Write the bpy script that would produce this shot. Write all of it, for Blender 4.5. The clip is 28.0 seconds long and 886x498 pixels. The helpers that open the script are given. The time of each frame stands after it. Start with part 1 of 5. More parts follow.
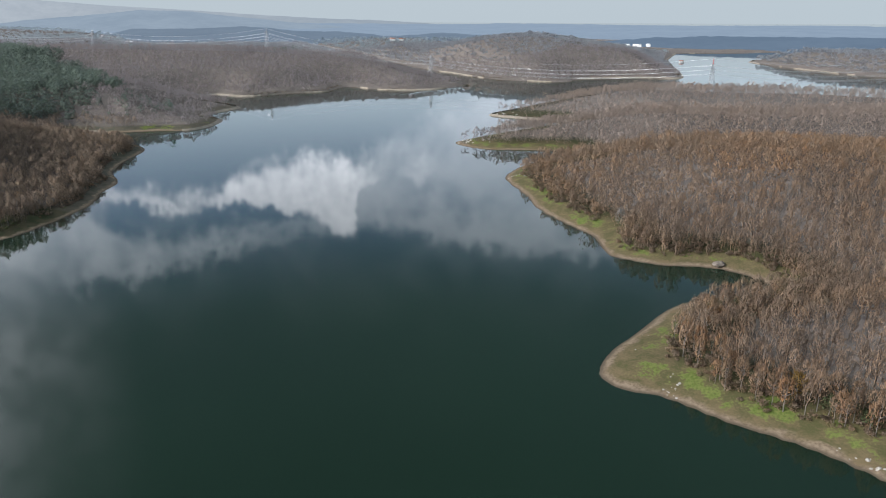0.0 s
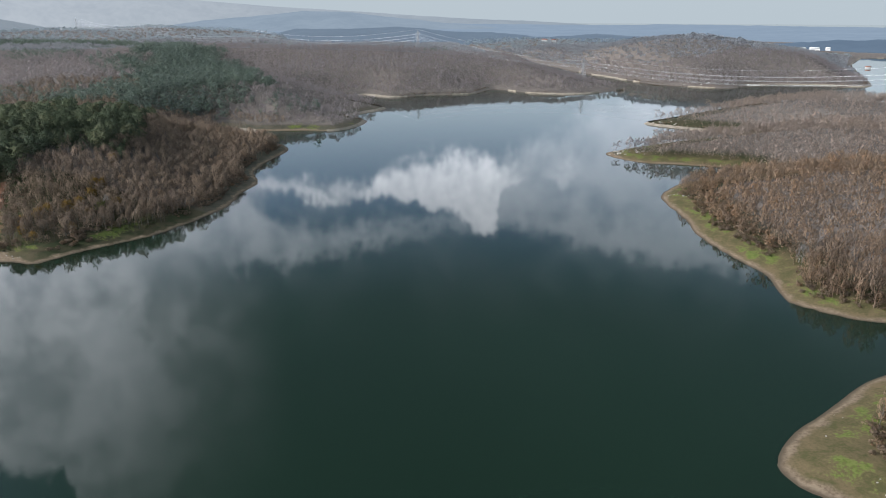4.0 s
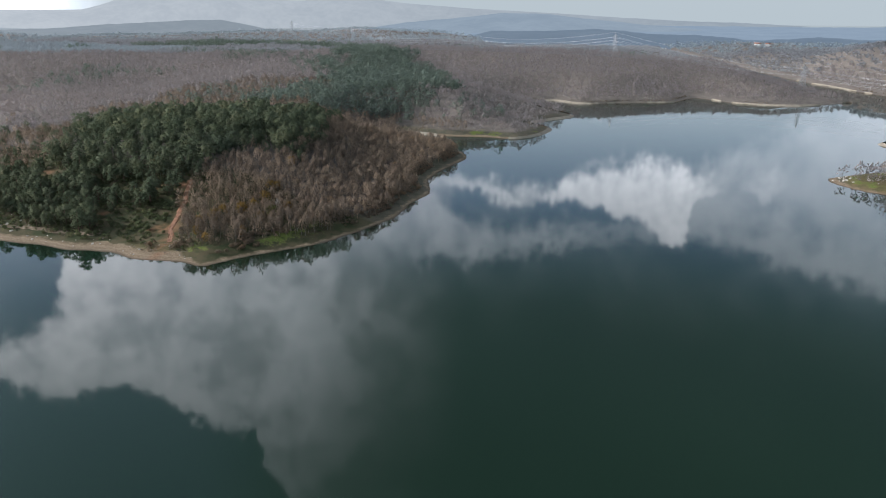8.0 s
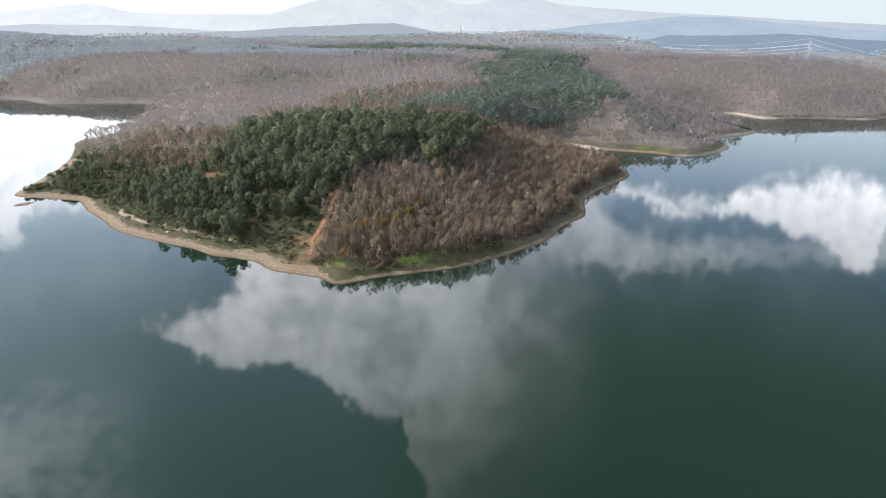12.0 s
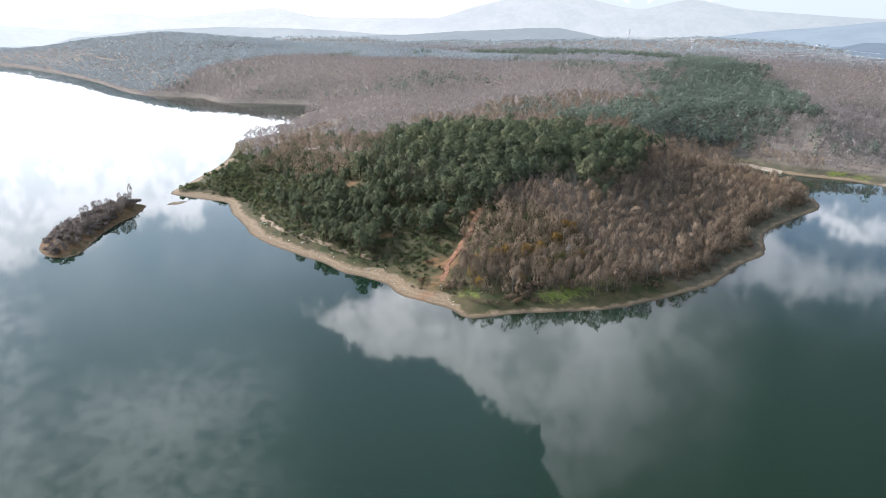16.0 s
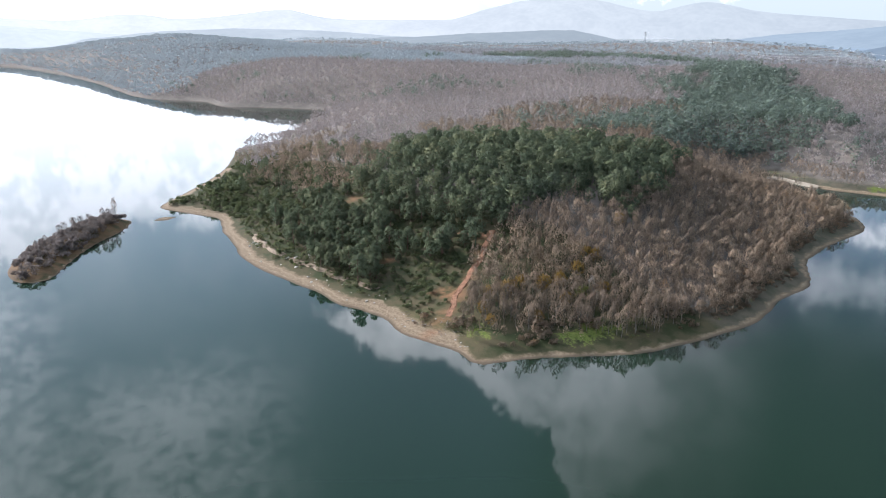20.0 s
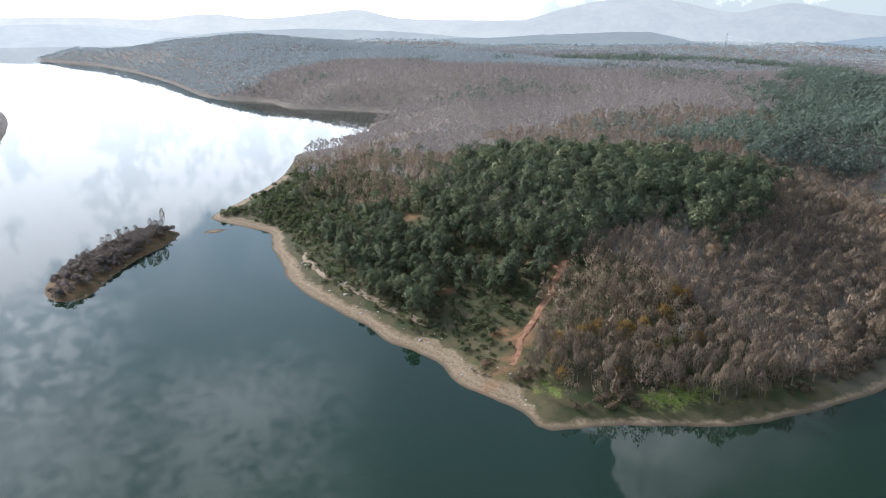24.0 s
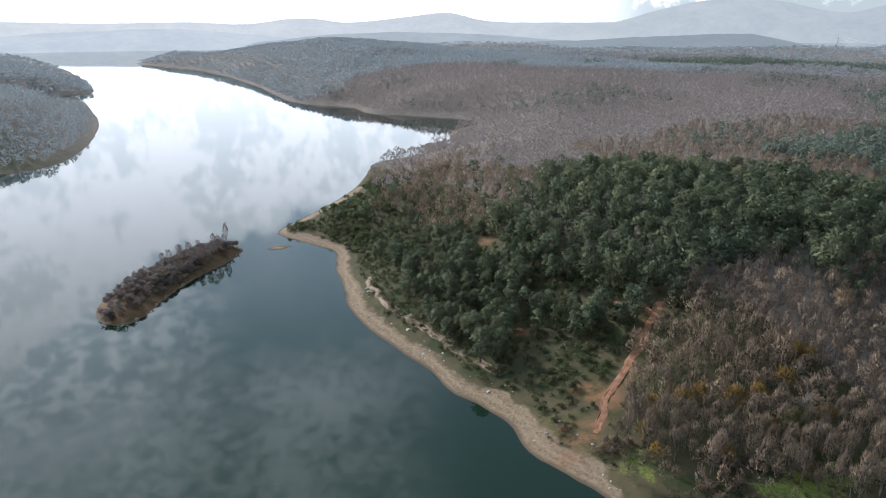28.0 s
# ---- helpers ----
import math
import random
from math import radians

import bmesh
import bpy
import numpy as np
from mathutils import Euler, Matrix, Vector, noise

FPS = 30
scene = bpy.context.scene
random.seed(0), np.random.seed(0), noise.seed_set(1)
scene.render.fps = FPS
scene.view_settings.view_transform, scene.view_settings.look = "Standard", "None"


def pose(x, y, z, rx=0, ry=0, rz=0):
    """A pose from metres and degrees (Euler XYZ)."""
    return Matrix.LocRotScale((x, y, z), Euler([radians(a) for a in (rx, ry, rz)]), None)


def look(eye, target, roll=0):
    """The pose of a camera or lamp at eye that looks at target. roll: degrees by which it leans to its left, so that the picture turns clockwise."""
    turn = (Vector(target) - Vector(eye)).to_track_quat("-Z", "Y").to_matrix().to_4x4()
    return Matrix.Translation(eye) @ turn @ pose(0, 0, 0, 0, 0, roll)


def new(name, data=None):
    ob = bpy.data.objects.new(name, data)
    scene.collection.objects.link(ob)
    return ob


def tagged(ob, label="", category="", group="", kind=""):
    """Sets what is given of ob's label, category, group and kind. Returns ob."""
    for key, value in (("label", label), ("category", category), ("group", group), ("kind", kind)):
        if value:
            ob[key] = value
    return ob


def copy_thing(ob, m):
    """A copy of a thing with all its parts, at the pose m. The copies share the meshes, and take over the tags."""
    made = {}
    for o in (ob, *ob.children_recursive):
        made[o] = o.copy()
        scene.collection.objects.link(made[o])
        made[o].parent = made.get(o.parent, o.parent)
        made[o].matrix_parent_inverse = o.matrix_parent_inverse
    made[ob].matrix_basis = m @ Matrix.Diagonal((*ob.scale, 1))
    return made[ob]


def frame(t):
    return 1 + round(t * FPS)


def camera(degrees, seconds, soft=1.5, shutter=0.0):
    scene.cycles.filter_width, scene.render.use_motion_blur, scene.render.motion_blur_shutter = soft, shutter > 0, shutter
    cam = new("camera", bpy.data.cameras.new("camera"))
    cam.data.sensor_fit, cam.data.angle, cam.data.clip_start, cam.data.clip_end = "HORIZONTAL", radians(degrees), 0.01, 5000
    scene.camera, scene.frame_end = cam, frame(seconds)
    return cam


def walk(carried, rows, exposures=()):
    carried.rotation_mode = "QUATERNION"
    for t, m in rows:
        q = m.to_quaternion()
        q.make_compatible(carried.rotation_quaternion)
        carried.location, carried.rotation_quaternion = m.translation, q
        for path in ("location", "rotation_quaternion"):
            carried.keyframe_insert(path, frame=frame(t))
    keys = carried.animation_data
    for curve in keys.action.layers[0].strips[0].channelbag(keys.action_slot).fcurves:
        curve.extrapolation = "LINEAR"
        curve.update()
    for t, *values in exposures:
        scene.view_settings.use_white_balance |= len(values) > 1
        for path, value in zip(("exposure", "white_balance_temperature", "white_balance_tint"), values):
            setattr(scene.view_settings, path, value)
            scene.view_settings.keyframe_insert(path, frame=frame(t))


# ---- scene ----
# camera: seconds, place, tilt, roll, heading
cam = camera(63.26, 28.0, 1.0)
PATH = [
    (0, 0.00, 0.00, 100.00, 71.347, 0.253, -0.001),
    (0.5, -0.01, 3.79, 99.91, 71.344, 0.229, 0.920),
    (1, -0.08, 7.61, 99.82, 71.337, 0.222, 2.311),
    (1.5, -0.17, 11.46, 99.75, 71.343, 0.217, 3.673),
    (2, -0.30, 15.37, 99.68, 71.345, 0.209, 5.000),
    (2.5, -0.50, 19.35, 99.61, 71.352, 0.189, 6.364),
    (3, -0.81, 23.42, 99.54, 71.343, 0.159, 8.019),
    (3.5, -1.21, 27.59, 99.48, 71.348, 0.134, 9.828),
    (5.5, -3.18, 44.59, 99.26, 71.416, 0.003, 17.263),
    (6, -3.83, 48.81, 99.25, 71.434, -0.035, 19.227),
    (6.5, -4.60, 52.94, 99.29, 71.436, -0.077, 21.186),
    (7, -5.46, 56.95, 99.37, 71.445, -0.119, 23.122),
    (7.5, -6.37, 60.83, 99.49, 71.462, -0.144, 25.031),
    (8, -7.32, 64.54, 99.66, 71.498, -0.159, 26.730),
    (8.5, -8.32, 68.06, 99.86, 71.534, -0.173, 28.328),
    (9, -9.40, 71.42, 100.09, 71.571, -0.184, 29.885),
    (9.5, -10.58, 74.67, 100.34, 71.603, -0.200, 31.360),
    (10, -11.87, 77.86, 100.61, 71.623, -0.222, 32.783),
    (10.5, -13.32, 81.02, 100.88, 71.662, -0.243, 34.275),
    (11, -14.98, 84.20, 101.13, 71.694, -0.260, 36.063),
    (11.5, -16.85, 87.40, 101.31, 71.721, -0.275, 37.883),
    (12, -18.95, 90.66, 101.43, 71.756, -0.281, 39.686),
    (12.5, -21.29, 93.94, 101.47, 71.794, -0.277, 41.428),
    (14.5, -31.67, 107.08, 101.35, 71.999, -0.227, 48.024),
    (15, -34.41, 110.33, 101.29, 72.033, -0.191, 49.649),
    (15.5, -37.29, 113.52, 101.23, 72.082, -0.158, 51.195),
    (16, -40.25, 116.67, 101.17, 72.122, -0.132, 52.178),
    (16.5, -43.29, 119.72, 101.14, 72.165, -0.109, 52.862),
    (17, -46.36, 122.69, 101.11, 72.185, -0.086, 52.989),
    (17.5, -49.48, 125.56, 101.11, 72.201, -0.059, 52.923),
    (18, -52.65, 128.30, 101.13, 72.215, -0.051, 52.867),
    (18.5, -55.88, 130.95, 101.17, 72.243, -0.049, 52.827),
    (19, -59.16, 133.52, 101.20, 72.252, -0.041, 52.786),
    (19.5, -62.49, 136.05, 101.23, 72.269, -0.028, 52.856),
    (20, -65.87, 138.55, 101.25, 72.258, -0.016, 53.134),
    (20.5, -69.29, 141.02, 101.29, 72.267, 0.004, 53.614),
    (21, -72.73, 143.47, 101.34, 72.267, 0.018, 54.170),
    (21.5, -76.17, 145.91, 101.41, 72.258, 0.028, 54.746),
    (23.5, -89.97, 155.74, 101.87, 72.283, 0.141, 57.732),
    (24, -93.41, 158.18, 102.00, 72.293, 0.160, 58.480),
    (24.5, -96.82, 160.59, 102.13, 72.320, 0.172, 59.293),
    (25, -100.20, 162.97, 102.23, 72.351, 0.175, 60.130),
    (25.5, -103.49, 165.31, 102.29, 72.359, 0.155, 60.955),
    (26, -106.74, 167.62, 102.34, 72.378, 0.115, 61.757),
    (26.5, -109.97, 169.89, 102.38, 72.399, 0.054, 62.612),
    (27, -113.21, 172.12, 102.44, 72.424, -0.024, 63.683),
    (27.5, -116.44, 174.35, 102.50, 72.471, -0.117, 64.682),
    (28, -119.67, 176.63, 102.56, 72.484, -0.218, 65.374),
]
EXPOSURES = [(t, stops, kelvin, 14 if 9 < t < 22 else 12) for t, stops, kelvin in ((0, 0.92, 5800), (8, 0.88, 5800), (9, 0.9, 5800), (10, 0.98, 5900), (11, 1.25, 6000), (12, 1.55, 6000), (16, 1.62, 5900), (20, 1.56, 5700), (24, 1.36, 5700), (28, 1.06, 5700))]
walk(cam, [(t, pose(x, y, z, tilt, 0, turn) @ pose(0, 0, 0, 0, 0, roll)) for t, x, y, z, tilt, roll, turn in PATH], EXPOSURES)

# ---------------------------------------------------------------- world, sun
SUN_AZ, SUN_EL = radians(-111), radians(26)
# clouds, in degrees: bearing and height of their upper or lower edges
CUMULUS = [(-30, 11.5), (-28, 12.5), (-26.1, 13.7), (-23.5, 14.2), (-21.4, 15.0), (-19.8, 14.3), (-18.1, 14.9), (-16, 14.7), (-13.7, 15.2), (-12, 15.6), (-10.5, 15.8), (-9.5, 16.6), (-8.4, 18.2), (-7.7, 17.2), (-7, 15.6), (-6, 13.8), (-4, 13.0), (-2.4, 13.9), (-0.5, 12.4), (2, 9)]
CUMULUS_FOOT = [(-30, 11.6), (-24, 13.3), (-18, 13.9), (-16, 12.4), (-14, 11.4), (-9, 11.4), (-6.5, 12.4), (-4, 12.2), (-2.4, 11.8), (0, 11.5)]
BANK = [(-58, 14), (-46, 15), (-36, 16.5), (-33, 17.6), (-30.3, 19.4), (-28.5, 20.0), (-26.7, 19.5), (-24.7, 20.3), (-22.8, 19.8), (-20.8, 19.3), (-16, 18.5), (-12, 17.6), (-6, 17.4), (2, 19.0), (12, 19.5), (24, 17), (40, 17)]
BANK_FOOT = [(-40, 4), (-29, 8), (-26.5, 14.5), (-24, 16.6), (-14, 16.8), (-9.5, 16.2), (-6, 11), (4, 6)]
GREAT = [(-66, 21), (-64, 22.8), (-62, 24.2), (-60, 25.4), (-58, 26.7), (-56.5, 26.9), (-54.3, 26.4), (-52.5, 27.0), (-51, 28.5), (-48.6, 29.9), (-46, 31.1), (-44.2, 32.0), (-42.8, 31.4), (-42.1, 32.5), (-41.9, 36), (-42.8, 37.5), (-41, 41), (-38, 45)]
GREAT_FOOT = [(-66, 23.6), (-64, 22.6), (-61.5, 22.3), (-59, 21.6), (-57, 20.7), (-56, 18.8), (-54.5, 12), (-52, 2)]
GLARE = [(-120, 30), (-104, 27), (-99, 23.5), (-95, 21), (-92, 19), (-89, 17.6), (-86, 16.5), (-84.5, 17.1), (-82.6, 16.5), (-80, 15.8), (-77.5, 14.6), (-75, 14.6), (-73, 15.5), (-71, 15.4), (-69.6, 13.4), (-67, 13.4), (-64.5, 14.8), (-62, 14.2), (-59, 15.0), (-56, 12), (-52, 6)]


def node(tree, kind, inputs=(), **settings):
    n = tree.nodes.new(kind)
    for k, v in settings.items():
        setattr(n, k, v)
    for k, v in (inputs.items() if isinstance(inputs, dict) else enumerate(inputs)):
        if isinstance(v, bpy.types.NodeSocket):
            tree.links.new(v, n.inputs[k])
        else:
            n.inputs[k].default_value = v
    return n


def mth(tree, op, *vals, clamp=False):
    n = node(tree, "ShaderNodeMath", vals, operation=op)
    n.use_clamp = clamp
    return n.outputs[0]


def mixc(tree, fac, a, b, blend="MIX"):
    n = node(tree, "ShaderNodeMix", data_type="RGBA", blend_type=blend)
    for k, v in ((0, fac), (6, a), (7, b)):
        if isinstance(v, bpy.types.NodeSocket):
            tree.links.new(v, n.inputs[k])
        else:
            n.inputs[k].default_value = v
    return n.outputs[2]


def ramp(tree, val, lo, hi, a=0.0, b=1.0, smooth=True):
    n = node(tree, "ShaderNodeMapRange", (val, lo, hi, a, b), interpolation_type="SMOOTHSTEP" if smooth else "LINEAR")
    return n.outputs[0]


def make_world():
    w = bpy.data.worlds.new("sky")
    scene.world = w
    w.use_nodes = True
    t = w.node_tree
    t.nodes.clear()
    co = node(t, "ShaderNodeTexCoord").outputs["Generated"]
    sky = node(t, "ShaderNodeTexSky", sky_type="NISHITA", sun_disc=False, sun_elevation=SUN_EL, sun_rotation=SUN_AZ % (2 * math.pi),
               air_density=1.0, dust_density=2.5, ozone_density=1.0, altitude=100).outputs[0]
    sep = node(t, "ShaderNodeSeparateXYZ", (co,)).outputs
    az = mth(t, "MULTIPLY", mth(t, "ARCTAN2", sep[0], sep[1]), 57.2958)
    el = mth(t, "MULTIPLY", mth(t, "ARCSINE", sep[2]), 57.2958)
    n1 = node(t, "ShaderNodeTexNoise", {"Vector": co, "Scale": 9.0, "Detail": 6.0, "Roughness": 0.6})
    n2 = node(t, "ShaderNodeTexNoise", {"Vector": co, "Scale": 24.0, "Detail": 7.0, "Roughness": 0.62})
    s1 = node(t, "ShaderNodeSeparateColor", (n1.outputs["Color"],)).outputs
    s2 = node(t, "ShaderNodeSeparateColor", (n2.outputs["Color"],)).outputs
    crumb = mth(t, "ADD", mth(t, "MULTIPLY", mth(t, "SUBTRACT", s2[0], 0.5), 2.2), mth(t, "MULTIPLY", mth(t, "SUBTRACT", s1[2], 0.5), 1.2))
    n3 = node(t, "ShaderNodeTexNoise", {"Vector": co, "Scale": 62.0, "Detail": 5.0, "Roughness": 0.6})
    crisp = mth(t, "ADD", crumb, mth(t, "MULTIPLY", mth(t, "SUBTRACT", n3.outputs[0], 0.5), 2.4))
    az2 = mth(t, "ADD", az, mth(t, "MULTIPLY", mth(t, "SUBTRACT", s2[1], 0.5), 5.0))
    el2 = mth(t, "ADD", el, mth(t, "MULTIPLY", crisp, 1.35))

    def edge(points, val=az2):
        """Height of an edge at each bearing."""
        n = node(t, "ShaderNodeValToRGB", (ramp(t, val, -120.0, 40.0, smooth=False),))
        els = n.color_ramp.elements
        for k, (a, e) in enumerate(points):
            p = els[k] if k < 2 else els.new(1.0)
            p.position, p.color = (a + 120) / 160, (e / 50, e / 50, e / 50, 1)
        return mth(t, "MULTIPLY", n.outputs[0], 50.0)

    def below(points, soft, val=el2):
        return ramp(t, mth(t, "SUBTRACT", edge(points), val), -0.15 * soft, 0.85 * soft)

    def above(points, soft, val=el2):
        return ramp(t, mth(t, "SUBTRACT", val, edge(points)), -0.5 * soft, 0.5 * soft)

    times = lambda *v: v[0] if len(v) == 1 else mth(t, "MULTIPLY", v[0], times(*v[1:]))
    # bright cumulus in the north, with a grey foot
    cumulus = times(below(CUMULUS, 0.7), above(CUMULUS_FOOT, 2.2), ramp(t, az, -31.0, -27.0), mth(t, "MAXIMUM", ramp(t, az, -3.5, -7.5), ramp(t, mth(t, "ABSOLUTE", mth(t, "ADD", az, 2.2)), 2.2, 0.3, 0.0, 0.4)))
    # grey bank behind it
    bank = times(below(BANK, 1.5), above(BANK_FOOT, 2.6), ramp(t, az, -52.0, -38.0), ramp(t, mth(t, "ADD", s1[0], mth(t, "MULTIPLY", crumb, 0.25)), 0.2, 0.62, 0.35, 1.0), ramp(t, az, -24.0, -6.0, 1.0, 0.85))
    # the great cloud, firm on one side and fading out on the other
    great = times(below(GREAT, 0.9), above(GREAT_FOOT, 1.6), ramp(t, az2, -24.0, -42.0), ramp(t, mth(t, "ADD", el, mth(t, "MULTIPLY", ramp(t, az, -46.0, -30.0), 6.0)), 44.0, 28.0, 0.2, 1.0), ramp(t, mth(t, "ADD", s1[0], mth(t, "MULTIPLY", crumb, 0.35)), 0.3, 0.6, 0.62, 1.0))
    # broken bright cloud under the sun
    glare = times(below(GLARE, 1.1), ramp(t, az, -50.0, -57.0))
    patch = ramp(t, mth(t, "ADD", n1.outputs[0], mth(t, "MULTIPLY", crisp, 0.3)), 0.4, 0.56)
    # rippled thin cloud overhead
    fine = node(t, "ShaderNodeTexNoise", {"Vector": node(t, "ShaderNodeVectorMath", (co, (1.0, 1.0, 2.2)), operation="MULTIPLY").outputs[0], "Scale": 46.0, "Detail": 5.0, "Roughness": 0.55, "Distortion": 0.6}).outputs[0]
    wisp = times(ramp(t, el2, 22.5, 29.0), ramp(t, az, -62.0, -76.0), ramp(t, el, 52.0, 40.0, 0.3, 1.0), mth(t, "SUBTRACT", 1.0, great),
                 ramp(t, mth(t, "ADD", mth(t, "MULTIPLY", fine, 0.7), mth(t, "MULTIPLY", s1[1], 0.7)), 0.5, 0.84, 0.12, 0.8))
    wisp = mth(t, "MAXIMUM", wisp, times(ramp(t, az, -80.0, -92.0), ramp(t, el, 16.0, 20.0), ramp(t, el, 52.0, 34.0), ramp(t, fine, 0.42, 0.62, 0.12, 1.0)))
    # thin veil everywhere, thick towards the horizon
    veil = mth(t, "MULTIPLY", ramp(t, n1.outputs[0], 0.35, 0.7), ramp(t, el, 27.0, 15.0, 0.02, 0.3))
    haze = mth(t, "MAXIMUM", veil, ramp(t, el, 17.0, 1.0, 0.0, 0.92))
    tosun = node(t, "ShaderNodeVectorMath", (co, (math.sin(SUN_AZ) * math.cos(SUN_EL), math.cos(SUN_AZ) * math.cos(SUN_EL), math.sin(SUN_EL))), operation="DOT_PRODUCT").outputs["Value"]
    glow = ramp(t, tosun, 0.3, 1.0)
    low = mixc(t, ramp(t, el, 1.5, 7.0), (2.95, 3.2, 3.12, 1), (5.2, 5.65, 5.7, 1))
    hazec = mixc(t, glow, low, (8.6, 8.9, 9.1, 1))
    clear = mixc(t, ramp(t, az, -38.0, -50.0), (0.56, 0.68, 0.62, 1), (1.5, 2.05, 2.45, 1))
    grey = mixc(t, ramp(t, el, 12.0, 24.0, 0.0, 0.8), sky, clear)
    grey = mixc(t, ramp(t, az, -56.0, -76.0, 0.0, 0.9), grey, mixc(t, ramp(t, el, 20.0, 36.0), (3.6, 4.6, 5.3, 1), (2.5, 3.2, 3.8, 1)))
    grey = mixc(t, ramp(t, az, -82.0, -96.0, 0.0, 0.9), grey, (6.4, 7.3, 7.8, 1))
    col = mixc(t, haze, grey, hazec)
    shade = lambda v: mixc(t, v, (4.15, 4.7, 5.05, 1), (15.5, 15.0, 14.3, 1))
    col = mixc(t, mth(t, "MULTIPLY", wisp, 0.9), col, (12.2, 12.5, 12.4, 1))
    col = mixc(t, mth(t, "MULTIPLY", bank, 0.8), col, shade(mth(t, "ADD", 0.28, mth(t, "MULTIPLY", crumb, 0.12))))
    col = mixc(t, mth(t, "MULTIPLY", great, 0.93), col, shade(mth(t, "ADD", ramp(t, az, -38.0, -58.0, 0.55, 0.82), mth(t, "MULTIPLY", crisp, 0.2))))
    col = mixc(t, mth(t, "MULTIPLY", glare, 0.9), col, mixc(t, patch, (9.0, 9.3, 9.25, 1), mixc(t, ramp(t, az, -60.0, -78.0), (11.0, 11.0, 10.8, 1), (11.6, 11.5, 11.3, 1))))
    col = mixc(t, mth(t, "MULTIPLY", cumulus, 0.93), col, shade(mth(t, "ADD", 0.62, mth(t, "MULTIPLY", crisp, 0.32))))
    bg = node(t, "ShaderNodeBackground", {"Color": col, "Strength": 0.1})
    t.links.new(bg.outputs[0], node(t, "ShaderNodeOutputWorld").inputs[0])


make_world()
sun = new("sun", bpy.data.lights.new("sun", "SUN"))
sun.data.energy, sun.data.angle, sun.data.color = 2.3, radians(2.0), (1.0, 0.915, 0.8)
sun.matrix_world = look((math.sin(SUN_AZ) * math.cos(SUN_EL) * 900, math.cos(SUN_AZ) * math.cos(SUN_EL) * 900, math.sin(SUN_EL) * 900), (0, 0, 0))


# ---------------------------------------------------------------- materials
def material(name, build):
    m = bpy.data.materials.new(name)
    m.use_nodes = True
    t = m.node_tree
    t.nodes.clear()
    t.links.new(build(t).outputs[0], node(t, "ShaderNodeOutputMaterial").inputs[0])
    return m


def where(t):
    return node(t, "ShaderNodeNewGeometry").outputs["Position"]


def tex(t, scale, detail=4.0, vec=None, rough=0.55):
    return node(t, "ShaderNodeTexNoise", {"Vector": vec or where(t), "Scale": scale, "Detail": detail, "Roughness": rough}).outputs[0]


def bumped(t, height, strength, dist):
    return node(t, "ShaderNodeBump", {"Strength": strength, "Distance": dist, "Height": height}).outputs[0]


def plain(c1, c2, scale, rough=0.8, metal=0.0, bump=0.0, sheen=0.0):
    def build(t):
        f = tex(t, scale)
        ins = {"Base Color": mixc(t, ramp(t, f, 0.3, 0.7), (*c1, 1), (*c2, 1)), "Roughness": rough, "Metallic": metal, "Sheen Weight": sheen}
        if bump:
            ins["Normal"] = bumped(t, tex(t, scale * 6), bump, 0.3)
        return node(t, "ShaderNodeBsdfPrincipled", ins)
    return build


def crown_mat(stops, sheen=0.0, scale=0.03, thin=0.4, haze_tint=(1, 1, 1)):
    """Colour from each plant's own tone and each twig's own chance."""
    def build(t):
        tone = node(t, "ShaderNodeAttribute", attribute_name="tone").outputs["Fac"]
        who = node(t, "ShaderNodeObjectInfo").outputs["Random"]
        isl = node(t, "ShaderNodeNewGeometry").outputs["Random Per Island"]
        f = mth(t, "ADD", mth(t, "MULTIPLY", tone, 0.62), mth(t, "ADD", mth(t, "ADD", 0.05, mth(t, "MULTIPLY", isl, 0.1)), mth(t, "MULTIPLY", who, 0.12)))
        f = mth(t, "ADD", f, mth(t, "MULTIPLY", mth(t, "SUBTRACT", tex(t, scale, 2.0), 0.5), 0.3))
        f = mth(t, "ADD", f, mth(t, "MULTIPLY", mth(t, "SUBTRACT", tex(t, 0.007, 3.0), 0.5), 0.5))
        r = node(t, "ShaderNodeValToRGB", (f,))
        els = r.color_ramp.elements
        while len(els) < len(stops):
            els.new(0.5)
        for e, (p, c) in zip(els, stops):
            e.position, e.color = p, (*c, 1)
        puff = node(t, "ShaderNodeVectorTransform", (node(t, "ShaderNodeAttribute", attribute_name="puff").outputs["Vector"],), vector_type="NORMAL", convert_from="OBJECT", convert_to="WORLD").outputs[0]
        puff = node(t, "ShaderNodeVectorMath", (puff, (0.85, 0.85, 0.85)), operation="MULTIPLY").outputs[0]
        own = node(t, "ShaderNodeVectorMath", (node(t, "ShaderNodeNewGeometry").outputs["Normal"], (0.2, 0.2, 0.2)), operation="MULTIPLY").outputs[0]
        soft = node(t, "ShaderNodeVectorMath", (node(t, "ShaderNodeVectorMath", (puff, own), operation="ADD").outputs[0],), operation="NORMALIZE").outputs[0]
        # tinted sheen paints bluish haze over the farther woods
        face = node(t, "ShaderNodeBsdfPrincipled", {"Base Color": r.outputs[0], "Roughness": 0.8, "Normal": soft, "Specular IOR Level": 0.3, "Sheen Weight": sheen, "Sheen Roughness": 0.5, "Sheen Tint": (*haze_tint, 1)})
        back = node(t, "ShaderNodeBsdfTranslucent", {"Color": r.outputs[0]})
        return node(t, "ShaderNodeMixShader", (thin, face.outputs[0], back.outputs[0]))
    return build


